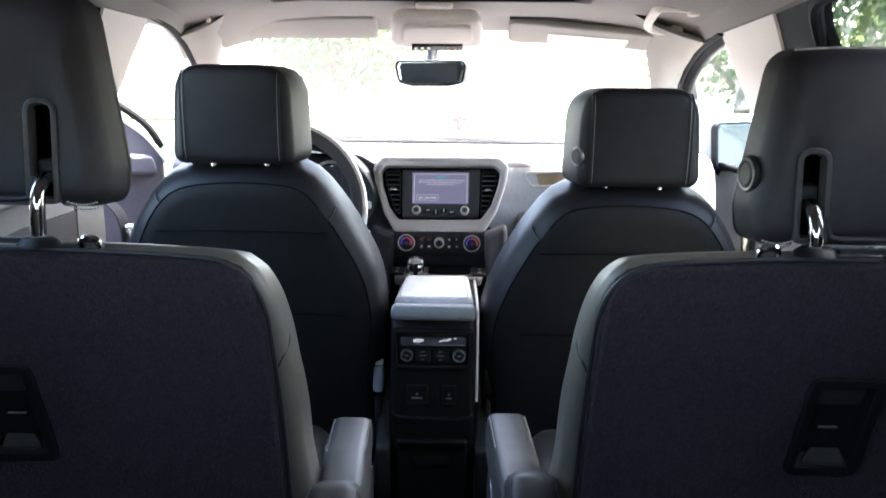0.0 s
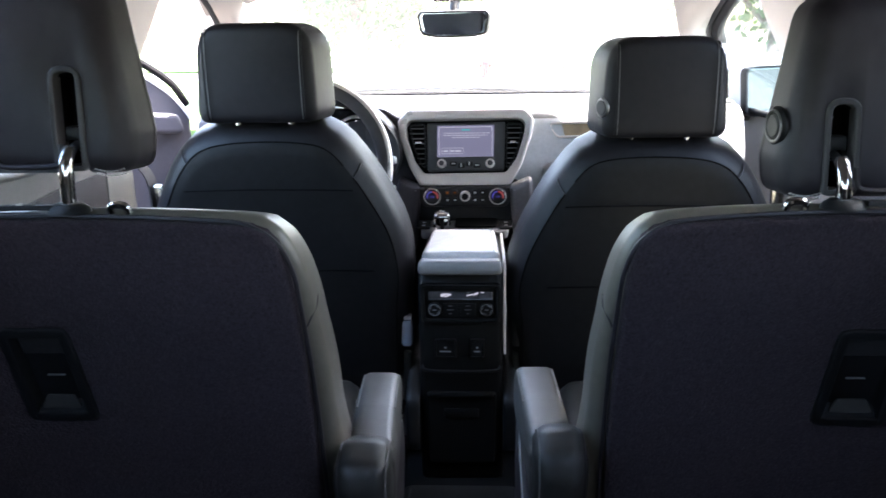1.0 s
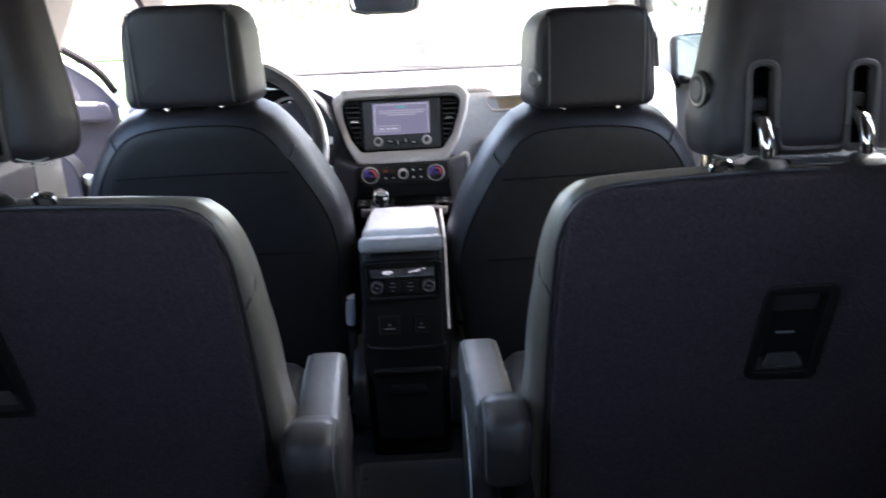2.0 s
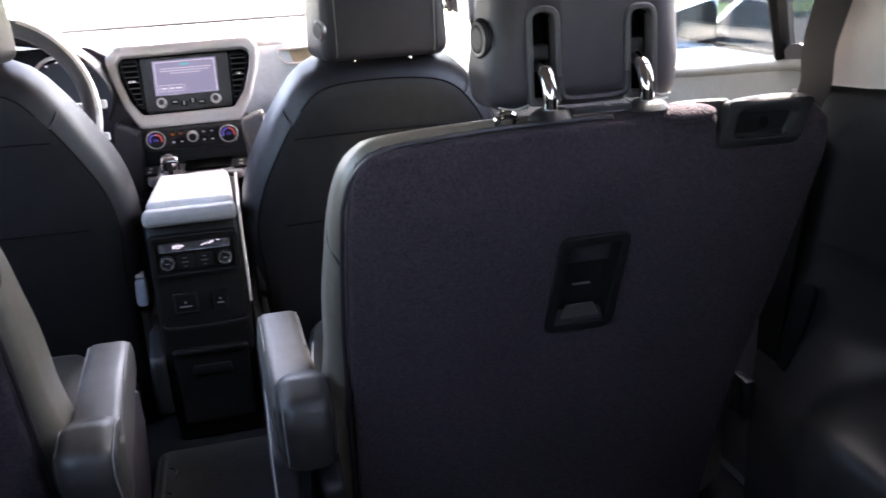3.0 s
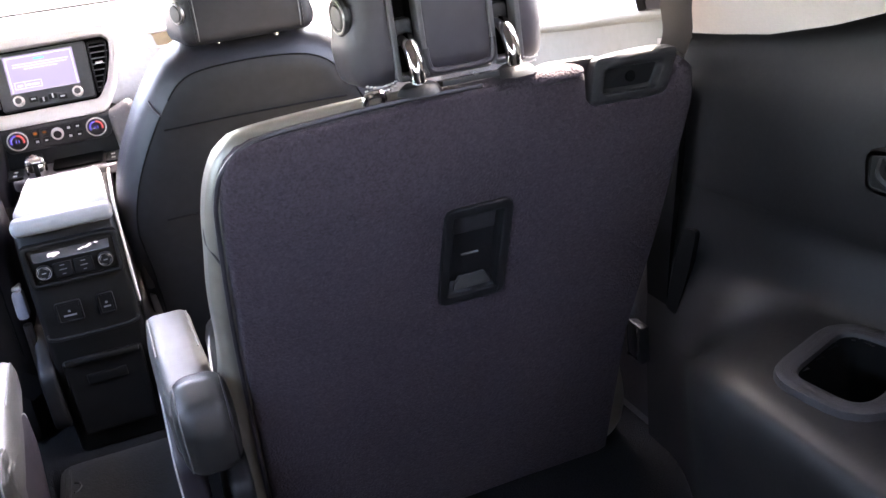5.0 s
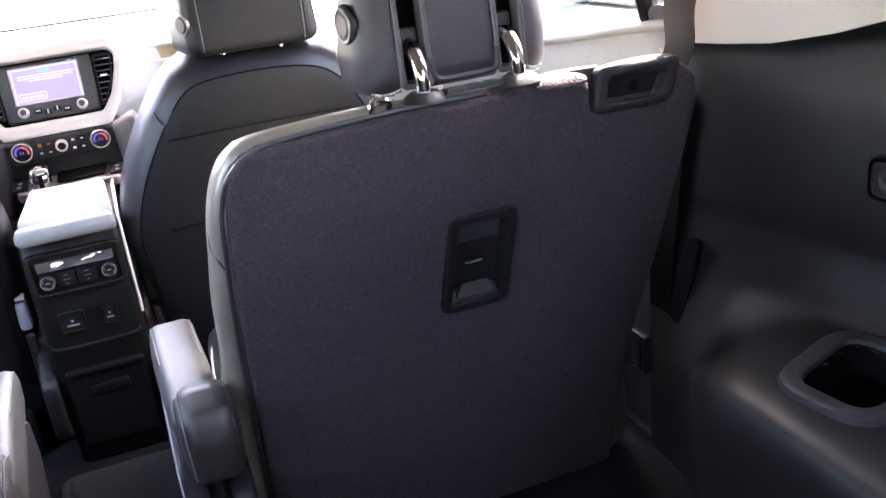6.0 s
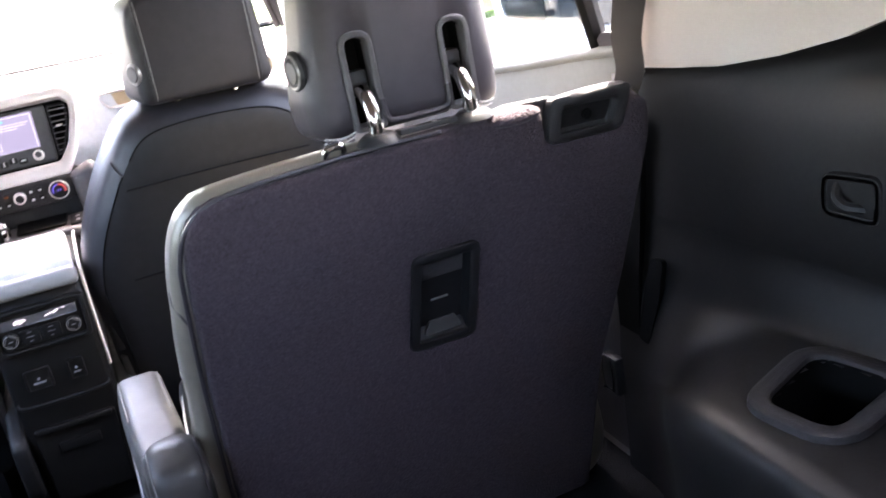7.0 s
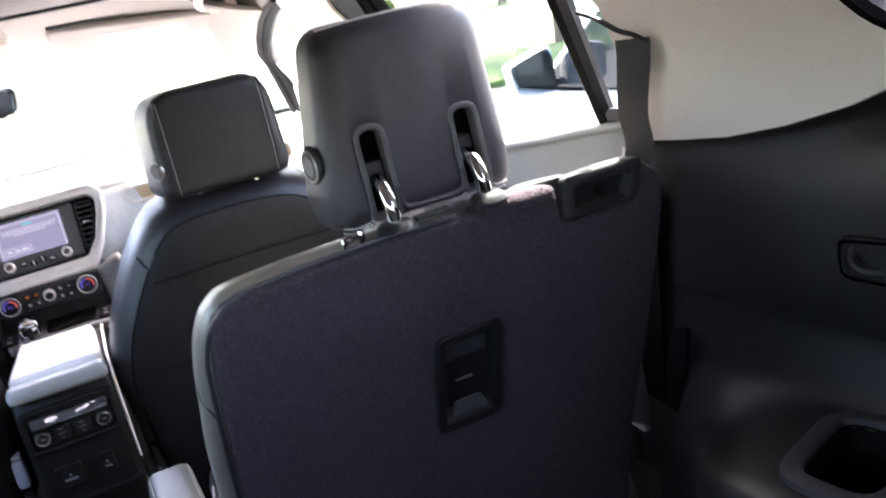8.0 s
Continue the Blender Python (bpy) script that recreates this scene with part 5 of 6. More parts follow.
xs = [-0.71 + 1.42 * i / 40 for i in range(41)]
rows = []
for p in pp:
    row = []
    for x in xs:
        push = -0.026 * math.exp(-((abs(x) / 0.22) ** 4)) + 0.16 * (abs(x) / 0.75) ** 4       # proud in the middle, away at the ends
        top = -0.020 * max(0, abs(x) - 0.45) / 0.35 if p.z > 0.86 else 0
        row.append(bm.verts.new((x, p.y + push * (1 if p.y < 1.75 else 0.2), p.z + top)))
    rows.append(row)
over = bmesh.new()                                # the darker pad on top, under the windshield
driver = bmesh.new()                              # dark skin round the driver's instruments
for k, (a, b) in enumerate(zip(rows, rows[1:])):
    pad = b[0].co.z > 0.86 and pp[k].y > 1.60
    if pad:
        a, b = [[over.verts.new(q.co) for q in r] for r in (a, b)]
    for i in range(len(xs) - 1):
        if not pad and xs[i] < -0.14:
            driver.faces.new([driver.verts.new(q.co) for q in (a[i], a[i + 1], b[i + 1], b[i])])
        else:
            (over if pad else bm).faces.new((a[i], a[i + 1], b[i + 1], b[i]))
bmesh.ops.remove_doubles(driver, verts=driver.verts[:], dist=1e-5)
bmesh.ops.remove_doubles(over, verts=over.verts[:], dist=1e-5)
bmesh.ops.delete(bm, geom=[q for q in bm.verts if not q.link_faces], context="VERTS")
# body in the palest copy, to look lit by bounced sun
part("body", bm, DASH, dash, "grained grey dashboard body, paled for sun bounce", angle=60)
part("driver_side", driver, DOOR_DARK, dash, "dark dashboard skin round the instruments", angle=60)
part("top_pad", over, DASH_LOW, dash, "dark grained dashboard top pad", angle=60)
DT = tilted(0, 1.495, 0.70, -0.28)      # centre stack, its top further away
du = lambda z: (z - 0.70) * 1.038
outer = [(-0.163, 0.872), (-0.140, 0.898), (0.143, 0.900), (0.166, 0.876), (0.160, 0.835), (0.137, 0.770), (0.107, 0.722), (-0.107, 0.720), (-0.134, 0.765), (-0.156, 0.830)]
inner = [(-0.141, 0.862), (-0.130, 0.874), (0.132, 0.876), (0.145, 0.864), (0.140, 0.835), (0.123, 0.785), (0.098, 0.752), (-0.098, 0.750), (-0.122, 0.782), (-0.138, 0.830)]
outer = rounded([(x, du(z)) for x, z in outer], 0.018, 5)
inner = rounded([(x, du(z)) for x, z in inner], 0.012, 5)
bm = bmesh.new()
bezel(bm, outer, inner, 0.06, 0.008, DT, off=-0.006, n=128)
stack = part("stack_surround", bm, SILVER, dash, "satin silver centre stack surround")
bm = bmesh.new()
slab(bm, inset(inner, -0.004), 0.01, 0.002, DT, off=0.020)
part("stack_face", bm, SHADE_BLACK, stack)
bm = bmesh.new()
so = rounded([(x, du(z)) for x, z in ((-0.092, 0.868), (0.097, 0.870), (0.094, 0.757), (-0.090, 0.755))], 0.006)
slab(bm, so, 0.020, 0.004, DT, off=0.002)
unit = part("screen_unit", bm, DASH_LOW, stack, "dark infotainment unit")
bm = bmesh.new()
slab(bm, [(x, du(z)) for x, z in ((-0.067, 0.861), (0.070, 0.862), (0.069, 0.789), (-0.067, 0.788))], 0.002, 0.0004, DT, off=0.0008)
scr = part("screen", bm, SCREEN, unit, "lit bluish screen")
bm = bmesh.new()
for a, b in (((-0.062, 0.857), (0.065, 0.858)), ((-0.062, 0.857), (-0.062, 0.79)), ((0.065, 0.858), (0.065, 0.79))):
    tube(bm, [DT @ Vector((a[0], du(a[1]), 0.0005)), DT @ Vector((b[0], du(b[1]), 0.0005))], 0.0006, 4)
rng = random.Random(4)
for z, n, w in ((0.8435, 15, 0.102), (0.8385, 16, 0.104), (0.8335, 9, 0.062)):
    x = -w / 2
    while x < w / 2:
        l = rng.uniform(0.003, 0.009)
        box(bm, (x + l / 2, du(z), 0.0006), (l * 0.88, 0.0017, 0.0006), 0, 1, DT)
        x += l + 0.001
for x, w in ((-0.046, 0.010), (-0.030, 0.008), (-0.016, 0.014)):
    box(bm, (x, du(0.802), 0.0006), (w, 0.0034, 0.0006), 0, 1, DT)
for a, b in (((-0.056, 0.809), (-0.004, 0.809)), ((-0.056, 0.796), (-0.004, 0.796)), ((-0.056, 0.809), (-0.056, 0.796)), ((-0.004, 0.809), (-0.004, 0.796)), ((-0.036, 0.809), (-0.036, 0.796))):
    tube(bm, [DT @ Vector((a[0], du(a[1]), 0.0005)), DT @ Vector((b[0], du(b[1]), 0.0005))], 0.0004, 4)
part("text_bar", bm, SCREEN_TEXT, scr)
bm = bmesh.new()
box(bm, (0.002, du(0.851), 0.0006), (0.020, 0.0036, 0.0006), 0, 1, DT)
part("title_bar", bm, SCREEN_CYAN, scr)
for x in (-0.056, 0.060):
    bm = bmesh.new()
    c = DT @ Vector((x, du(0.773), 0.004))
    ax = DT.to_3x3() @ Vector((0, 0, -1))
    disc(bm, c, ax, 0.0115, 0.014, 0.002, r2=0.0105)
    k = part("knob", bm, SILVER, unit, "silver knob")
    bm = bmesh.new()
    disc(bm, c + ax * 0.0138, ax, 0.0062, 0.0012, 0.0004)
    part("knob_face", bm, RIM, k)
for i in range(4):
    bm = bmesh.new()
    x = -0.028 + 0.019 * i
    box(bm, (x, du(0.772 - 0.004 * (i % 2)), 0.0015), (0.0165, 0.011, 0.004), 0.001, 1, DT)
    b = part("button", bm, PLASTIC, unit)
    bm = bmesh.new()
    box(bm, (x, du(0.773 - 0.004 * (i % 2)), -0.0008), (0.009 if i in (0, 3) else 0.003, 0.003 if i in (0, 3) else 0.009, 0.0006), 0, 1, DT)
    part("print_bar", bm, MARK, b)
for sd in (-1, 1):
    vo = rounded([(sd * 0.1375 + 0.002, du(0.866)), (sd * 0.098 + 0.002, du(0.867)), (sd * 0.096 + 0.002, du(0.762)), (sd * 0.108 + 0.002, du(0.770)), (sd * 0.128 + 0.002, du(0.815))], 0.006)
    bm = bmesh.new()
    bezel(bm, vo, inset(vo, 0.003), 0.016, 0.001, DT, off=0.002, n=60)
    vent = part("vent", bm, PLASTIC, stack, "black air vent")
    for k in range(8):
        z = 0.774 + 0.0117 * k
        t = (z - 0.765) / 0.10
        x0, x1 = sd * 0.099 + 0.002, sd * min(0.136, 0.109 + 0.034 * t) + 0.002
        bm = bmesh.new()
        box(bm, ((x0 + x1) / 2, du(z), 0.007), (abs(x1 - x0), 0.0016, 0.008), 0.0005, 1, DT)
        part("slat", bm, SLAT, vent)
    bm = bmesh.new()
    box(bm, (sd * 0.114 + 0.002, du(0.822), 0.001), (0.016, 0.0065, 0.006), 0.0015, 2, DT)
    part("vent_tab", bm, CHROME, vent, "bright vent tab")
# climate strip
CT = tilted(0, 1.490, 0.70, 0.10)
cu = lambda z: (z - 0.70) * 1.0
bm = bmesh.new()
slab(bm, rounded([(-0.112, cu(0.722)), (0.112, cu(0.722)), (0.118, cu(0.700)), (0.100, cu(0.668)), (-0.100, cu(0.668)), (-0.118, cu(0.700))], 0.014, 5), 0.05, 0.008, CT, off=0.004)
cl = part("climate_panel", bm, TRIM_DARK, dash, "black climate control panel")
for x in (-0.078, 0.078):
    c, ax = CT @ Vector((x, cu(0.699), 0.004)), CT.to_3x3() @ Vector((0, 0, -1))
    bm = bmesh.new()
    disc(bm, c, ax, 0.0205, 0.012, 0.002, r2=0.0195)
    k = part("dial", bm, PLASTIC, cl, "temperature dial lit blue and red")
    bm = bmesh.new()
    side, upv = CT.to_3x3() @ Vector((1, 0, 0)), CT.to_3x3() @ Vector((0, 1, 0))
    tube(bm, [c + ax * 0.011 + (side * math.cos(a) + upv * math.sin(a)) * 0.0192 for a in (2 * math.pi * i / 36 for i in range(36))], 0.0016, 6, True)
    part("dial_ring", bm, SILVER, k)
    for mt, a0, a1 in ((BLUE_LIT, 1.6, 3.5), (RED_LIT, -0.35, 1.5)):
        bm = bmesh.new()
        tube(bm, [c + ax * 0.0122 + (side * math.cos(a) + upv * math.sin(a)) * 0.0125 for a in (a0 + (a1 - a0) * i / 8 for i in range(9))], 0.0024, 6)
        part("dial_light", bm, mt, k)
    bm = bmesh.new()
    for i in (-1, 1):
        q = c + ax * 0.0122 + side * 0.0028 * i
        tube(bm, [q - upv * 0.003, q + upv * 0.003], 0.0013, 6)
    part("dial_mark", bm, BLUE_LIT, k)
bm = bmesh.new()
c = CT @ Vector((0.0, cu(0.698), 0.004))
disc(bm, c, ax, 0.0125, 0.010, 0.002)
k = part("fan_knob", bm, SILVER, cl, "silver fan knob")
bm = bmesh.new()
disc(bm, c + ax * 0.0098, ax, 0.008, 0.0008, 0.0002)
part("knob_face", bm, PLASTIC, k)
for i, x in enumerate((-0.042, -0.024, 0.024, 0.042)):
    for z in (0.7065, 0.6885):
        bm = bmesh.new()
        box(bm, (x, cu(z), 0.0025), (0.013, 0.012, 0.005), 0.0012, 1, CT)
        b = part("button", bm, PLASTIC, cl)
        bm = bmesh.new()
        box(bm, (x, cu(z), -0.0004), (0.006, 0.003 if i % 2 else 0.005, 0.0006), 0, 1, CT)
        part("print_bar", bm, AMBER if (i < 2 and z > 0.7) else MARK, b)
# passenger side: wood strip in a silver rim, glove box line
GP = tilted(0, 1.585, 0.84, -0.3)
bm = bmesh.new()
wo = rounded([(0.205, 0.016), (0.60, 0.022), (0.60, -0.008), (0.225, -0.012)], 0.006)
bezel(bm, inset(wo, -0.006), wo, 0.02, 0.002, GP, off=-0.008, n=96)
wr = part("trim_rim", bm, SILVER, dash, "satin silver trim rim")
bm = bmesh.new()
slab(bm, wo, 0.01, 0.001, GP, off=-0.003)
part("wood_strip", bm, WOOD, wr, "light wood veneer strip")
bm = bmesh.new()
slab(bm, rounded([(0.185, 0.50), (0.62, 0.52), (0.62, 0.792), (0.30, 0.790), (0.185, 0.765)], 0.03), 0.06, 0.012, FACE, off=1.520, bulge=(0.008, 0))
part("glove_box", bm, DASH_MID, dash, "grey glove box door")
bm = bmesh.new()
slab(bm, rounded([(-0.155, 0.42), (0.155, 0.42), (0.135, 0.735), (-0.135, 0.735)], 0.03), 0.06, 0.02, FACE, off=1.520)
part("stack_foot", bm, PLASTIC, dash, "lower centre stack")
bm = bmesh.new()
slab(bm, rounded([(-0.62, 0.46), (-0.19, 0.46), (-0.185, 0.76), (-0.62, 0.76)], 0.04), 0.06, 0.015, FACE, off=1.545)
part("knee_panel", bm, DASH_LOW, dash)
for sd in (-1, 1):                                # struts from the stack down to the console, the right one paler as if lit
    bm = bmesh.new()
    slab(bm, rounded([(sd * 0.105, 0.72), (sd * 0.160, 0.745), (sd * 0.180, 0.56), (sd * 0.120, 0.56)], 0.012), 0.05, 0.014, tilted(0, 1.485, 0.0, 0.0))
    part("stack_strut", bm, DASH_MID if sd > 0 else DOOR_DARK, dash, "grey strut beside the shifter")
# instrument hood, cluster
bm = bmesh.new()
rows = []
for j, (y, k) in enumerate(((1.50, 0.0), (1.485, 0.4), (1.49, 0.9), (1.53, 1.0), (1.62, 0.98), (1.74, 0.7))):
    rows.append([bm.verts.new((-0.37 + 0.215 * math.cos(a) * (1 + 0.02 * k), y, 0.80 + (0.120 + 0.022 * k) * math.sin(a))) for a in (math.pi * (i / 30 * 1.24 - 0.12) for i in range(31))])
for a, b in zip(rows, rows[1:]):
    for i in range(30):
        bm.faces.new((a[i], a[i + 1], b[i + 1], b[i]))
part("instrument_hood", bm, PLASTIC, dash, "dark hood over the instruments", angle=60)
bm = bmesh.new()
slab(bm, rounded([(-0.245, 0.906), (-0.196, 0.898), (-0.158, 0.876), (-0.138, 0.862), (-0.138, 0.80), (-0.245, 0.80)], [0.01, 0.03, 0.03, 0.01, 0.005, 0.005]), 0.075, 0.006, FACE, off=1.575)
part("hood_shoulder", bm, DOOR_DARK, dash, "dark shoulder between hood and centre stack")
bm = bmesh.new()
slab(bm, rounded([(-0.56, 0.74), (-0.17, 0.74), (-0.19, 0.90), (-0.55, 0.90)], 0.05), 0.02, 0.004, FACE, off=1.60)
cluster = part("instrument_panel", bm, GLOSS, dash, "black instrument panel")
for x in (-0.46, -0.27):
    bm = bmesh.new()
    tube(bm, [(x + 0.055 * math.cos(a), 1.592, 0.825 + 0.055 * math.sin(a)) for a in (2 * math.pi * i / 40 for i in range(40))], 0.004, 8, True)
    gring = part("gauge_ring", bm, SILVER, cluster, "silver gauge ring")
    bm = bmesh.new()
    for i in range(9):
        a = math.radians(215 - 31 * i)
        box(bm, (x + 0.044 * math.cos(a), 1.597, 0.825 + 0.044 * math.sin(a)), (0.004, 0.002, 0.004), 0, 1)
    part("gauge_mark", bm, SCREEN_TEXT, gring)
    bm = bmesh.new()
    box(bm, (x + 0.018, 1.595, 0.808), (0.034, 0.002, 0.003), 0, 1)
    part("gauge_needle", bm, RED_LIT, gring, "red gauge needle")

# steering wheel
wheel = thing("steering_wheel", "dark leather steering wheel with silver spokes", "steering wheel", (-0.355, 1.36, 0.79))
WM = tilted(-0.355, 1.315, 0.795, -0.34)
bm = bmesh.new()
tube(bm, [WM @ Vector((0.186 * math.cos(a), 0.186 * math.sin(a), 0)) for a in (2 * math.pi * i / 64 for i in range(64))], 0.0165, 14, True)
part("rim", bm, RIM, wheel, "grey leather rim")
# bright arc laid on the rim's outer side as its windshield highlight
bm = bmesh.new()
tube(bm, [WM @ Vector((0.193 * math.cos(a), 0.193 * math.sin(a), -0.004)) for a in (-0.8 + 0.1 * i for i in range(21))], 0.0110, 10)
part("highlight_arc", bm, SILVER, wheel, "silver arc in place of the highlight on the rim")
bm = bmesh.new()
slab(bm, rounded([(-0.075, -0.06), (0.075, -0.06), (0.085, 0.045), (-0.085, 0.045)], 0.03, 5), 0.05, 0.018, WM, bulge=(0.01, 0))
part("airbag_cover", bm, DASH_LOW, wheel, "grey airbag cover")
for sd in (-1, 1):
    bm = bmesh.new()
    slab(bm, rounded([(sd * 0.07, 0.03), (sd * 0.18, 0.022), (sd * 0.18, -0.022), (sd * 0.07, -0.04)], 0.008), 0.022, 0.006, WM, off=0.005)
    part("spoke", bm, SILVER, wheel, "silver spoke")
bm = bmesh.new()
slab(bm, rounded([(-0.025, -0.05), (0.025, -0.05), (0.02, -0.18), (-0.02, -0.18)], 0.008), 0.02, 0.005, WM, off=0.008)
part("lower_spoke", bm, SILVER, wheel)
bm = bmesh.new()
tube(bm, [WM @ Vector((0, 0, 0.04)), WM @ Vector((0, -0.02, 0.30))], 0.045, 16)
part("column", bm, PLASTIC, wheel)
for zz, yy in ((0.03, 0.06), (-0.045, 0.05)):
    bm = bmesh.new()
    tube(bm, [WM @ Vector((0.05, zz, yy)), WM @ Vector((0.17, zz * 0.9, yy))], 0.006, 8)
    stalk = part("stalk", bm, PLASTIC, wheel)
    bm = bmesh.new()
    box(bm, (0.196, zz * 0.9, yy), (0.018, 0.018, 0.010), 0.004, 2, WM)
    part("stalk_tip", bm, MARK, stalk, "pale stalk tip")

# ---- overhead ----
rv = thing("rear_view_mirror", "rear-view mirror in a black frame", "mirror", (-0.035, 1.72, 1.12))
RM = Matrix.Translation((-0.032, 1.70, 1.100)) @ Matrix.Rotation(radians(-13), 4, "Z") @ Matrix.Rotation(radians(5), 4, "X") @ FACE
mo = rounded([(-0.094, 0.018), (-0.088, 0.031), (0.088, 0.031), (0.094, 0.018), (0.086, -0.026), (0.05, -0.034), (-0.05, -0.034), (-0.086, -0.026)], 0.014, 4)
bm = bmesh.new()
bezel(bm, mo, inset(mo, 0.005), 0.012, 0.002, RM, n=72)
part("frame", bm, PLASTIC, rv)
bm = bmesh.new()
slab(bm, mo, 0.03, 0.012, RM, off=0.009)
part("housing", bm, PLASTIC, rv)
bm = bmesh.new()
slab(bm, inset(mo, 0.004), 0.004, 0.0005, RM, off=0.003)
part("mirror_glass", bm, MIRROR, rv)
bm = bmesh.new()
tube(bm, bent((-0.030, 1.74, 1.125), (-0.028, 1.755, 1.15), (-0.025, 1.78, 1.175)), 0.014, 10)
part("stalk", bm, PLASTIC, rv)
bm = bmesh.new()
box(bm, (-0.026, 1.775, 1.172), (0.075, 0.05, 0.025), 0.006)
part("sensor_box", bm, PLASTIC, rv)

oc = thing("overhead_console", "beige overhead console with small buttons", "overhead console", (-0.01, 1.57, 1.2))
OM = tilted(-0.010, 1.50, 1.19, 1.6)
bm = bmesh.new()
slab(bm, rounded([(-0.112, -0.070), (0.110, -0.070), (0.100, 0.045), (-0.102, 0.045)], 0.03, 5), 0.035, 0.012, OM, bulge=(0.003, 0))
part("body", bm, BEIGE, oc)
bm = bmesh.new()
slab(bm, rounded([(-0.085, -0.040), (0.085, -0.040), (0.078, 0.03), (-0.078, 0.03)], 0.02, 5), 0.02, 0.006, OM, off=-0.008)
part("bin_door", bm, BEIGE, oc, "beige bin door")
bm = bmesh.new()
slab(bm, rounded([(-0.062, -0.068), (0.062, -0.068), (0.06, -0.046), (-0.06, -0.046)], 0.004), 0.01, 0.002, OM, off=-0.007)
st_ = part("button_strip", bm, GLOSS, oc, "black button strip")
for i, (x, mt) in enumerate(((-0.05, MARK), (-0.035, MARK), (-0.020, MARK), (0.028, AMBER), (0.042, AMBER))):
    bm = bmesh.new()
    box(bm, (x, -0.057, -0.0075), (0.007, 0.008, 0.001), 0, 1, OM)
    part("button", bm, mt, st_)

for s in (-1, 1):
    vi = thing("sun_visor", "folded beige sun visor", "sun visor", (s * 0.36, 1.62, 1.2), group="sun visors")
    droop = 0.040 if s > 0 else 0.014
    VM = tilted(0, 1.595, 1.222, 2.6, s) if s > 0 else tilted(0, 1.595, 1.230, 2.6, s)
    bm = bmesh.new()
    slab(bm, rounded([(0.160, -0.01), (0.580, -0.005), (0.565, -0.060), (0.505, -0.118), (0.30, -0.132), (0.163, -0.13)], [0.02, 0.02, 0.03, 0.05, 0.05, 0.03], 5), 0.018, 0.007, VM, bulge=(0.003, 0))
    for q in bm.verts:                                     # follows the arch of the roof lining
        q.co.z -= droop * (abs(q.co.x) / 0.575) ** 4
    vb = part("flap", bm, HEADLINER, vi)
    bm = bmesh.new()
    if s < 0:
        tube(bm, [VM @ Vector((0.162, -0.004, 0.010)), VM @ Vector((0.55, 0.0, 0.010))], 0.005, 8)
        part("hinge_rod", bm, PLASTIC, vi)
        continue
    slab(bm, rounded([(0.26, -0.06), (0.46, -0.058), (0.455, -0.105), (0.262, -0.108)], 0.008), 0.006, 0.002, VM, off=-0.004)
    for q in bm.verts:
        q.co.z -= droop * (abs(q.co.x) / 0.575) ** 4
    part("mirror_cover", bm, BEIGE, vb, "pale vanity mirror cover")
    bm = bmesh.new()
    tube(bm, [VM @ Vector((0.162, -0.004, 0.010)), VM @ Vector((0.55, 0.0, 0.010))], 0.005, 8)
    part("hinge_rod", bm, PLASTIC, vi)
    gh = thing("grab_handle", "beige ceiling grab handle", "grab handle", (s * 0.5, 1.33, 1.2))
    bm = bmesh.new()
    tube(bm, bent((0.535, 1.360, 1.232), (0.490, 1.360, 1.236), (0.468, 1.375, 1.234), (0.468, 1.440, 1.222), (0.474, 1.505, 1.208), (0.494, 1.520, 1.200), (0.530, 1.520, 1.196)), 0.0105, 10)
    part("grip", bm, BEIGE, gh)
    for y, z in ((1.36, 1.230), (1.52, 1.197)):
        bm = bmesh.new()
        box(bm, (0.540, y, z), (0.030, 0.040, 0.026), 0.009)
        part("foot", bm, BEIGE, gh)
# coat hook on the other side
hook = thing("coat_hook", "small beige coat hook under the roof rail", "coat hook", (-0.55, 1.5, 1.22))
bm = bmesh.new()
slab(bm, rounded([(-0.016, -0.012), (0.016, -0.012), (0.014, 0.012), (-0.014, 0.012)], 0.008), 0.008, 0.003, Matrix.Translation((-0.530, 1.48, 1.2155)) @ TOP)
part("plate", bm, BEIGE, hook)
bm = bmesh.new()
tube(bm, bent((-0.530, 1.482, 1.217), (-0.528, 1.474, 1.208), (-0.528, 1.464, 1.207)), 0.004, 8)
part("hook", bm, BEIGE, hook)

# driver's door, standing open
dd = thing("door_3", "open driver's door with dark lining and sill seal", "car door", (-0.84, 1.95, 0.2), kind="structure")
HM = Matrix.Translation((-0.83, 2.02, 0)) @ Matrix.Rotation(radians(-52), 4, "Z") @ Matrix(((0, 0, -1, 0), (-1, 0, 0, 0), (0, 1, 0, 0), (0, 0, 0, 1)))
bm = bmesh.new()
slab(bm, rounded([(0.0, 0.20), (0.0, 0.86), (0.08, 0.955), (0.30, 1.09), (0.55, 1.16), (1.0, 1.18), (1.0, 0.20)], [0.02, 0.03, 0.06, 0.1, 0.1, 0.04, 0.04]), 0.06, 0.015, HM, ngon=True)
part("lining", bm, DOOR_DARK, dd)
bm = bmesh.new()
tube(bm, bent(*[HM @ Vector(p) for p in ((0.0, 0.88, 0.03), (0.07, 0.97, 0.03), (0.30, 1.105, 0.03), (0.55, 1.175, 0.03), (0.95, 1.20, 0.03))]), 0.011, 8)
part("sill_seal", bm, SEAL, dd)
bm = bmesh.new()
tube(bm, bent(*[HM @ Vector(p) for p in ((0.0, 0.84, -0.004), (0.08, 0.935, -0.004), (0.30, 1.068, -0.004), (0.55, 1.138, -0.004), (0.95, 1.16, -0.004))]), 0.006, 8)
part("bright_strip", bm, SILVER, dd, "satin silver strip")
bm = bmesh.new()
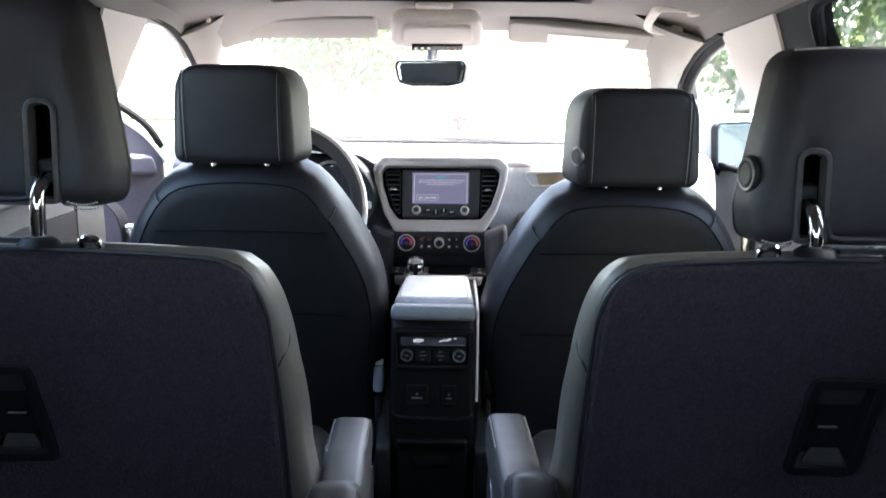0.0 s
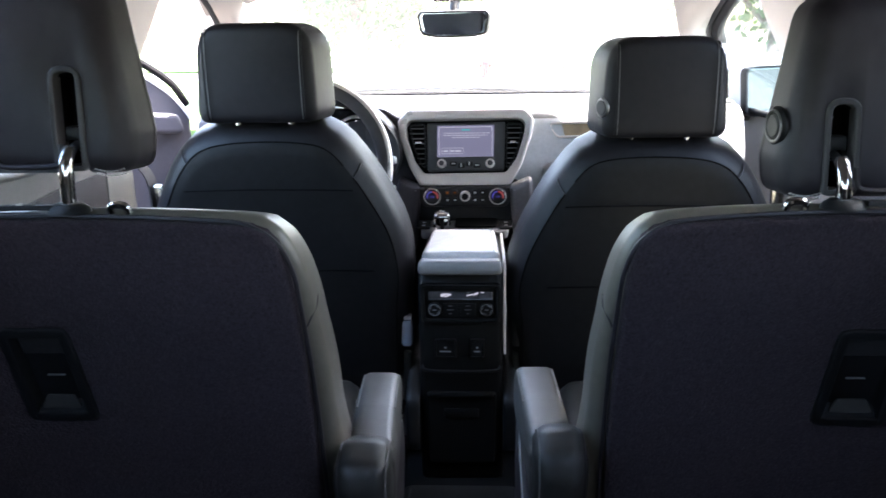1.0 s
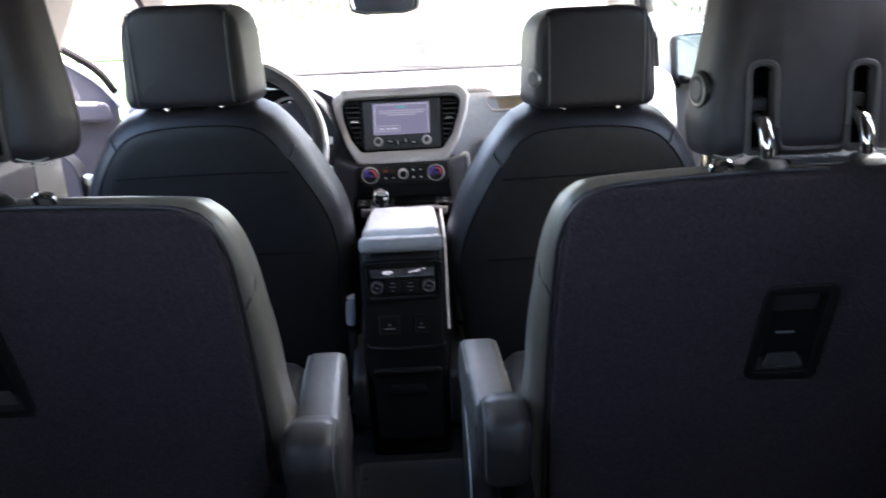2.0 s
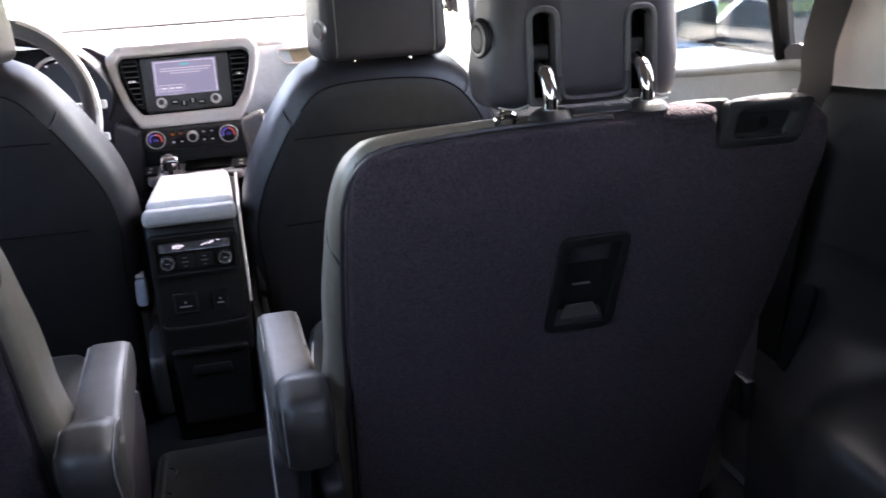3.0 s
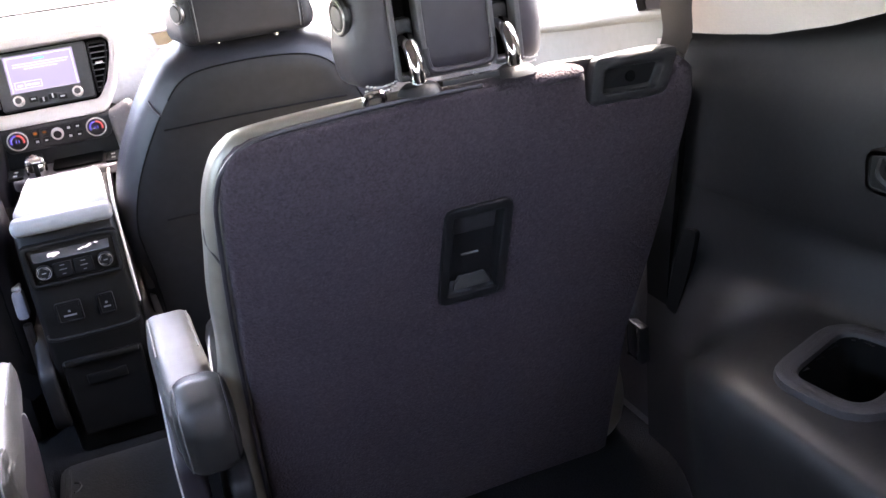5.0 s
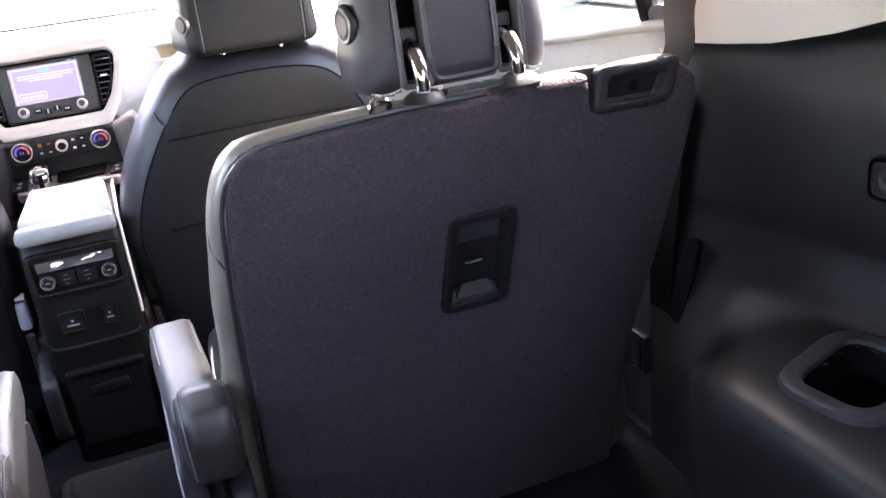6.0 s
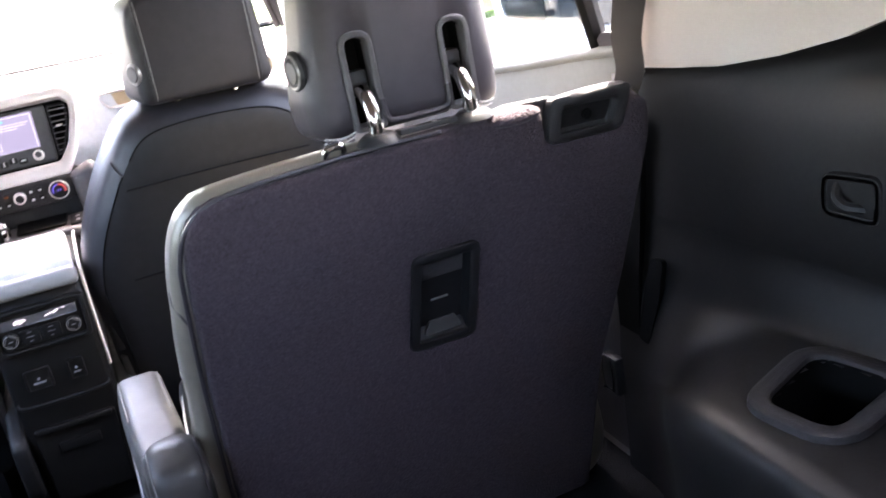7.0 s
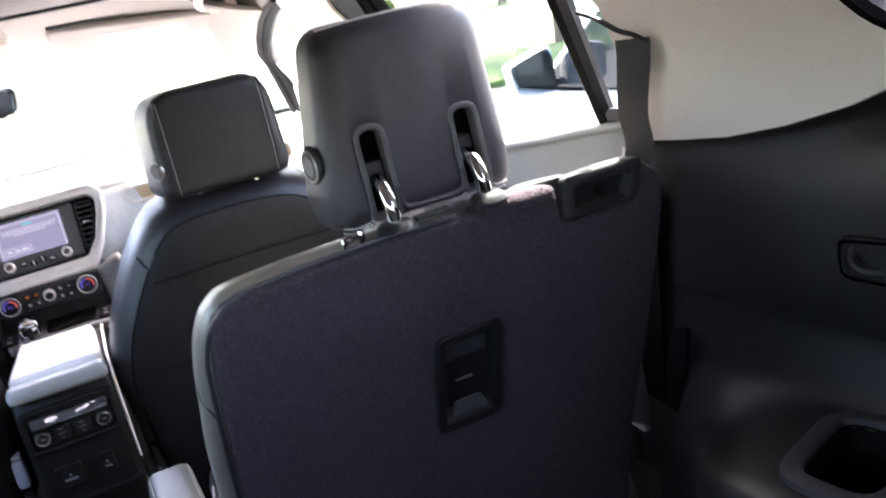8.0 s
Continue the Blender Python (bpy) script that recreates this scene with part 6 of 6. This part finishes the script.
slab(bm, rounded([(0.03, 0.80), (0.36, 0.83), (0.36, 0.89), (0.05, 0.86)], 0.02), 0.05, 0.012, HM, off=-0.045)
part("pull_handle", bm, DOOR_DARK, dd)

# front belt, stalk buckles beside the front seats
for s in (-1, 1):
    bk = thing("seat_belt", "grey front seat belt with chrome tongue", "seat belt", (s * 0.63, 1.12, 0.6), group="front seat belts")
    bm = bmesh.new()
    prev = None
    for p in bent((s * 0.70, 1.24, 1.08), (s * 0.735, 1.235, 0.95), (s * 0.70, 1.232, 0.84), (s * 0.655, 1.228, 0.77), (s * 0.66, 1.23, 0.55), (s * 0.69, 1.23, 0.25)):
        r4 = [bm.verts.new(p + Vector((s * dx, dy, 0))) for dx, dy in ((-0.003, -0.023), (-0.003, 0.023), (0, 0.023), (0, -0.023))]
        if prev:
            bridge(bm, prev, r4)
        prev = r4
    part("webbing", bm, WEBBING, bk)
    bm = bmesh.new()
    box(bm, (s * 0.640, 1.22, 0.752), (0.022, 0.014, 0.05), 0.005)
    part("tongue", bm, CHROME, bk, "chrome belt tongue")
    bm = bmesh.new()
    box(bm, (s * 0.112, 1.13, 0.482), (0.022, 0.028, 0.058), 0.008)
    bu = part("buckle", bm, BUCKLE if s < 0 else PLASTIC, bk, "pale grey belt buckle" if s < 0 else "black belt buckle")
    bm = bmesh.new()
    box(bm, (s * 0.112, 1.13, 0.515), (0.020, 0.022, 0.008), 0.003)
    part("release_key", bm, MARK if s < 0 else PLASTIC, bu)
    bm = bmesh.new()
    tube(bm, bent((s * 0.112, 1.13, 0.44), (s * 0.115, 1.14, 0.36), (s * 0.12, 1.16, 0.24)), 0.008, 8)
    part("stalk", bm, STEEL, bu, "steel buckle stalk")

# door mirror on the passenger side
em = thing("door_mirror", "outside door mirror with white housing", "door mirror", (0.95, 2.0, 0.9))
EM = Matrix.Translation((0.885, 1.98, 0.905)) @ Matrix.Rotation(radians(14), 4, "Z") @ FACE
eo = rounded([(-0.115, 0.07), (0.10, 0.075), (0.115, 0.0), (0.10, -0.075), (-0.105, -0.07)], 0.025, 5)
bm = bmesh.new()
slab(bm, eo, 0.12, 0.045, EM, off=0.01, seg=5, bulge=(0, 0.02))
part("housing", bm, CAR_PAINT, em)
bm = bmesh.new()
bezel(bm, inset(eo, 0.0), inset(eo, 0.008), 0.03, 0.003, EM)
part("rim", bm, PLASTIC, em)
bm = bmesh.new()
slab(bm, inset(eo, 0.007), 0.006, 0.001, EM, off=0.006)
part("mirror_glass", bm, BLUE_MIRROR, em)
bm = bmesh.new()
tube(bm, [(0.80, 2.06, 0.84), (0.84, 2.05, 0.845), (0.90, 2.04, 0.86)], 0.028, 10)
part("arm", bm, PLASTIC, em)

# ---- outside ----
bm = bmesh.new()
bmesh.ops.create_grid(bm, x_segments=4, y_segments=4, size=600, matrix=Matrix.Translation((0, 0, GROUND_Z)))
tagged(part("ground", bm, ASPHALT), "pale sunlit concrete ground of a parking lot", "ground", kind="structure")
bm = bmesh.new()
slab(bm, rounded([(-40, 40), (60, 40), (60, 90), (-40, 90)], 4), 0.14, 0.03, TOP, off=GROUND_Z - 0.02)
tagged(part("lawn", bm, GRASS), "green lawn beyond a kerb", "lawn", kind="structure")
bm = bmesh.new()
slab(bm, rounded([(-14.0, 14), (-2.6, 14), (-2.6, 30), (-14.0, 30)], 1.5), 0.14, 0.03, TOP, off=GROUND_Z - 0.02)
tagged(part("lawn", bm, GRASS), "green lawn island under a tree", "lawn", kind="structure")
bm = bmesh.new()
slab(bm, [(2.2, 14.2), (24, 7.5), (34, 36), (3.5, 38)], 0.14, 0.03, TOP, off=GROUND_Z - 0.02)
tagged(part("lawn", bm, GRASS), "green verge behind the parked car", "lawn", kind="structure")

hy = thing("fire_hydrant", "red fire hydrant on the pavement", "hydrant", (0, 33, GROUND_Z))
bm = bmesh.new()
tube(bm, [(0, 33, GROUND_Z), (0, 33, GROUND_Z + 0.05)], 0.20, 16)
part("flange", bm, HYDRANT, hy)
bm = bmesh.new()
tube(bm, [(0, 33, GROUND_Z + 0.05), (0, 33, GROUND_Z + 0.55), (0, 33, GROUND_Z + 0.6)], 0.13, 16)
part("barrel", bm, HYDRANT, hy)
bm = bmesh.new()
tube(bm, [(0, 33, GROUND_Z + 0.58), (0, 33, GROUND_Z + 0.64), (0, 33, GROUND_Z + 0.72), (0, 33, GROUND_Z + 0.80)], lambda u: 0.17 - 0.12 * u, 16)
part("bonnet", bm, HYDRANT, hy)
bm = bmesh.new()
tube(bm, [(-0.24, 33, GROUND_Z + 0.45), (0.24, 33, GROUND_Z + 0.45)], 0.075, 12)
part("outlet", bm, HYDRANT, hy)


def tree(name, x, y, h, spread, seed, label, dens=900, leaf=0.16):
    rng = random.Random(seed)
    t = thing(name, label, "tree", (x, y, GROUND_Z))
    bm = bmesh.new()
    top = Vector((x + rng.uniform(-0.3, 0.3), y, GROUND_Z + h * 0.75))
    tube(bm, bent((x, y, GROUND_Z), (x + 0.05, y, GROUND_Z + h * 0.25), (x - 0.05, y, GROUND_Z + h * 0.5), top), lambda u: h * 0.028 * (1.15 - u), 9)
    tips = []
    for k in range(11):
        b = Vector((x, y, GROUND_Z + h * (0.17 + 0.05 * k)))
        a = k * 2.4 + rng.uniform(-0.3, 0.3)
        e = b + Vector((math.cos(a) * spread * rng.uniform(0.5, 0.95), math.sin(a) * spread * rng.uniform(0.5, 0.95), h * rng.uniform(0.1, 0.3)))
        tube(bm, bent(b, b.lerp(e, 0.5) + Vector((0, 0, h * 0.03)), e), lambda u: h * 0.011 * (1.15 - u), 6)
        tips += [b.lerp(e, 0.55), b.lerp(e, 0.8), e]
    part("trunk", bm, BARK, t)
    bm = bmesh.new()
    for i in range(dens):
        c = rng.choice(tips) + Vector([rng.gauss(0, spread * 0.2) for _ in range(3)])
        n = Vector([rng.gauss(0, 1) for _ in range(3)]).normalized()
        u = n.orthogonal().normalized() * leaf * rng.uniform(0.6, 1.5)
        w = n.cross(u) * 0.6
        vs = [bm.verts.new(p) for p in (c - u, c - w * 0.9 + u * 0.1, c + u, c + w + u * 0.1)]
        bm.faces.new(vs)
    part("crown", bm, LEAF, t, "leafy green crown")
    return t


tree("tree", -3.3, 22, 7.0, 3.0, 3, "leafy green tree on a lawn island", 11000, 0.10)
tree("tree", 6.2, 19, 7.0, 2.8, 8, "leafy green tree behind the parked cars", 8000, 0.10)
tree("tree", 10.5, 17, 8.0, 3.2, 12, "leafy green tree above the verge", 8000, 0.11)

rng = random.Random(21)
for cx in (-74, -60, -47, -34, 30, 43, 56, 69):
    tree("tree", cx + rng.uniform(-3, 3), 62 + rng.uniform(-4, 8), 10 + rng.uniform(-2, 3), 5.0, 40 + cx, "broad green tree in the distance", 700, 0.55)

# rail on posts along the verge
rail = thing("guard_rail", "grey steel guard rail on posts", "guard rail", (10, 16, GROUND_Z), kind="structure")
ra, rb = Vector((2.6, 13.5, GROUND_Z + 1.17)), Vector((18, 8.5, GROUND_Z + 1.17))
bm = bmesh.new()
tube(bm, [ra, rb], 0.10, 8)
part("beam", bm, GALV, rail)
for k in range(10):
    p = ra.lerp(rb, k / 9)
    bm = bmesh.new()
    tube(bm, [(p.x, p.y, GROUND_Z), (p.x, p.y, GROUND_Z + 1.17)], 0.06, 8)
    part("post", bm, GALV, rail)


def parked_car(x, y, name="parked_car"):
    """A white car standing parallel, facing the same way, seen from its side."""
    g = GROUND_Z
    c = thing(name, "white parked car with dark windows", "car", (x, y, g))
    bm = bmesh.new()
    prof = [(-2.2, 0.35), (-2.25, 0.75), (-2.1, 0.98), (0.75, 0.98), (1.0, 0.98), (1.9, 0.86), (2.2, 0.68), (2.22, 0.35)]
    M = Matrix(((0, 0, 1, x), (1, 0, 0, y), (0, 1, 0, g), (0, 0, 0, 1)))
    slab(bm, rounded(prof, [0.1, 0.15, 0.1, 0.1, 0.2, 0.3, 0.15, 0.1], 5), 1.75, 0.10, M, off=-0.875, seg=5, ngon=True)
    part("body", bm, CAR_PAINT, c, "white painted body")
    bm = bmesh.new()
    cab = [(-1.75, 0.96), (-1.25, 1.44), (-0.1, 1.53), (0.28, 1.44), (1.15, 0.96)]
    slab(bm, rounded(cab, [0.05, 0.15, 0.4, 0.15, 0.05], 5), 1.60, 0.12, M, off=-0.80, seg=5, ngon=True)
    cabin = part("cabin", bm, CAR_PAINT, c, "white painted cabin")
    for sd in (-1, 1):
        for ol in ([(-1.1, 1.0), (-0.98, 1.36), (-0.36, 1.42), (-0.32, 1.0)], [(-0.26, 1.0), (-0.28, 1.44), (0.14, 1.41), (0.80, 1.05), (0.76, 1.0)]):
            bm = bmesh.new()
            slab(bm, rounded(ol, 0.04), 0.01, 0.002, M, off=sd * 0.802 - 0.005)
            part("side_window", bm, CAR_GLASS, cabin, "dark tinted side window")
    bm = bmesh.new()
    rows = [[bm.verts.new((x + q * 0.66, y + 0.42 + 0.66 * u, g + 1.375 - 0.36 * u)) for q in (-1, 0, 1)] for u in (0, 1)]
    for i in range(2):
        bm.faces.new((rows[0][i], rows[0][i + 1], rows[1][i + 1], rows[1][i]))
    got = bmesh.ops.extrude_face_region(bm, geom=bm.faces[:])
    for q in got["geom"]:
        if isinstance(q, bmesh.types.BMVert):
            q.co += Vector((0, 0.012, 0.02))
    part("windshield", bm, CAR_GLASS, cabin, "dark windshield")
    for sd in (-1, 1):
        bm = bmesh.new()
        MM = Matrix.Translation((x + sd * 0.99, y + 0.62, g + 1.10)) @ FACE
        slab(bm, rounded([(-0.16, 0.10), (0.15, 0.175), (0.15, -0.125), (-0.13, -0.12)], 0.045, 5), 0.11, 0.04, MM, bulge=(0, 0.02))
        mh = part("mirror_housing", bm, CAR_PAINT, c)
        bm = bmesh.new()
        slab(bm, rounded([(-0.148, 0.088), (0.138, 0.160), (0.138, -0.112), (-0.118, -0.107)], 0.04, 5), 0.006, 0.001, MM, off=-0.006)
        part("mirror_glass", bm, BLUE_MIRROR, mh)
        bm = bmesh.new()
        box(bm, (x + sd * 0.87, y + 0.68, g + 1.03), (0.14, 0.06, 0.05), 0.02)
        part("mirror_foot", bm, PLASTIC, mh)
        for dy in (-1.35, 1.38):
            bm = bmesh.new()
            disc(bm, (x + sd * 0.70, y + dy, g + 0.33), (sd, 0, 0), 0.33, 0.19, 0.03)
            w = part("wheel", bm, TYRE, c, "black tyre")
            bm = bmesh.new()
            disc(bm, (x + sd * 0.885, y + dy, g + 0.33), (sd, 0, 0), 0.21, 0.012, 0.004)
            part("rim", bm, GALV, w)
        for yy in (-0.3, 0.0):
            bm = bmesh.new()
            box(bm, (x + sd * 0.885, y - 0.45 + yy * 3, g + 0.86), (0.03, 0.18, 0.03), 0.01)
            part("door_handle", bm, CAR_PAINT, c)
    return c


parked_car(3.6, 3.44)
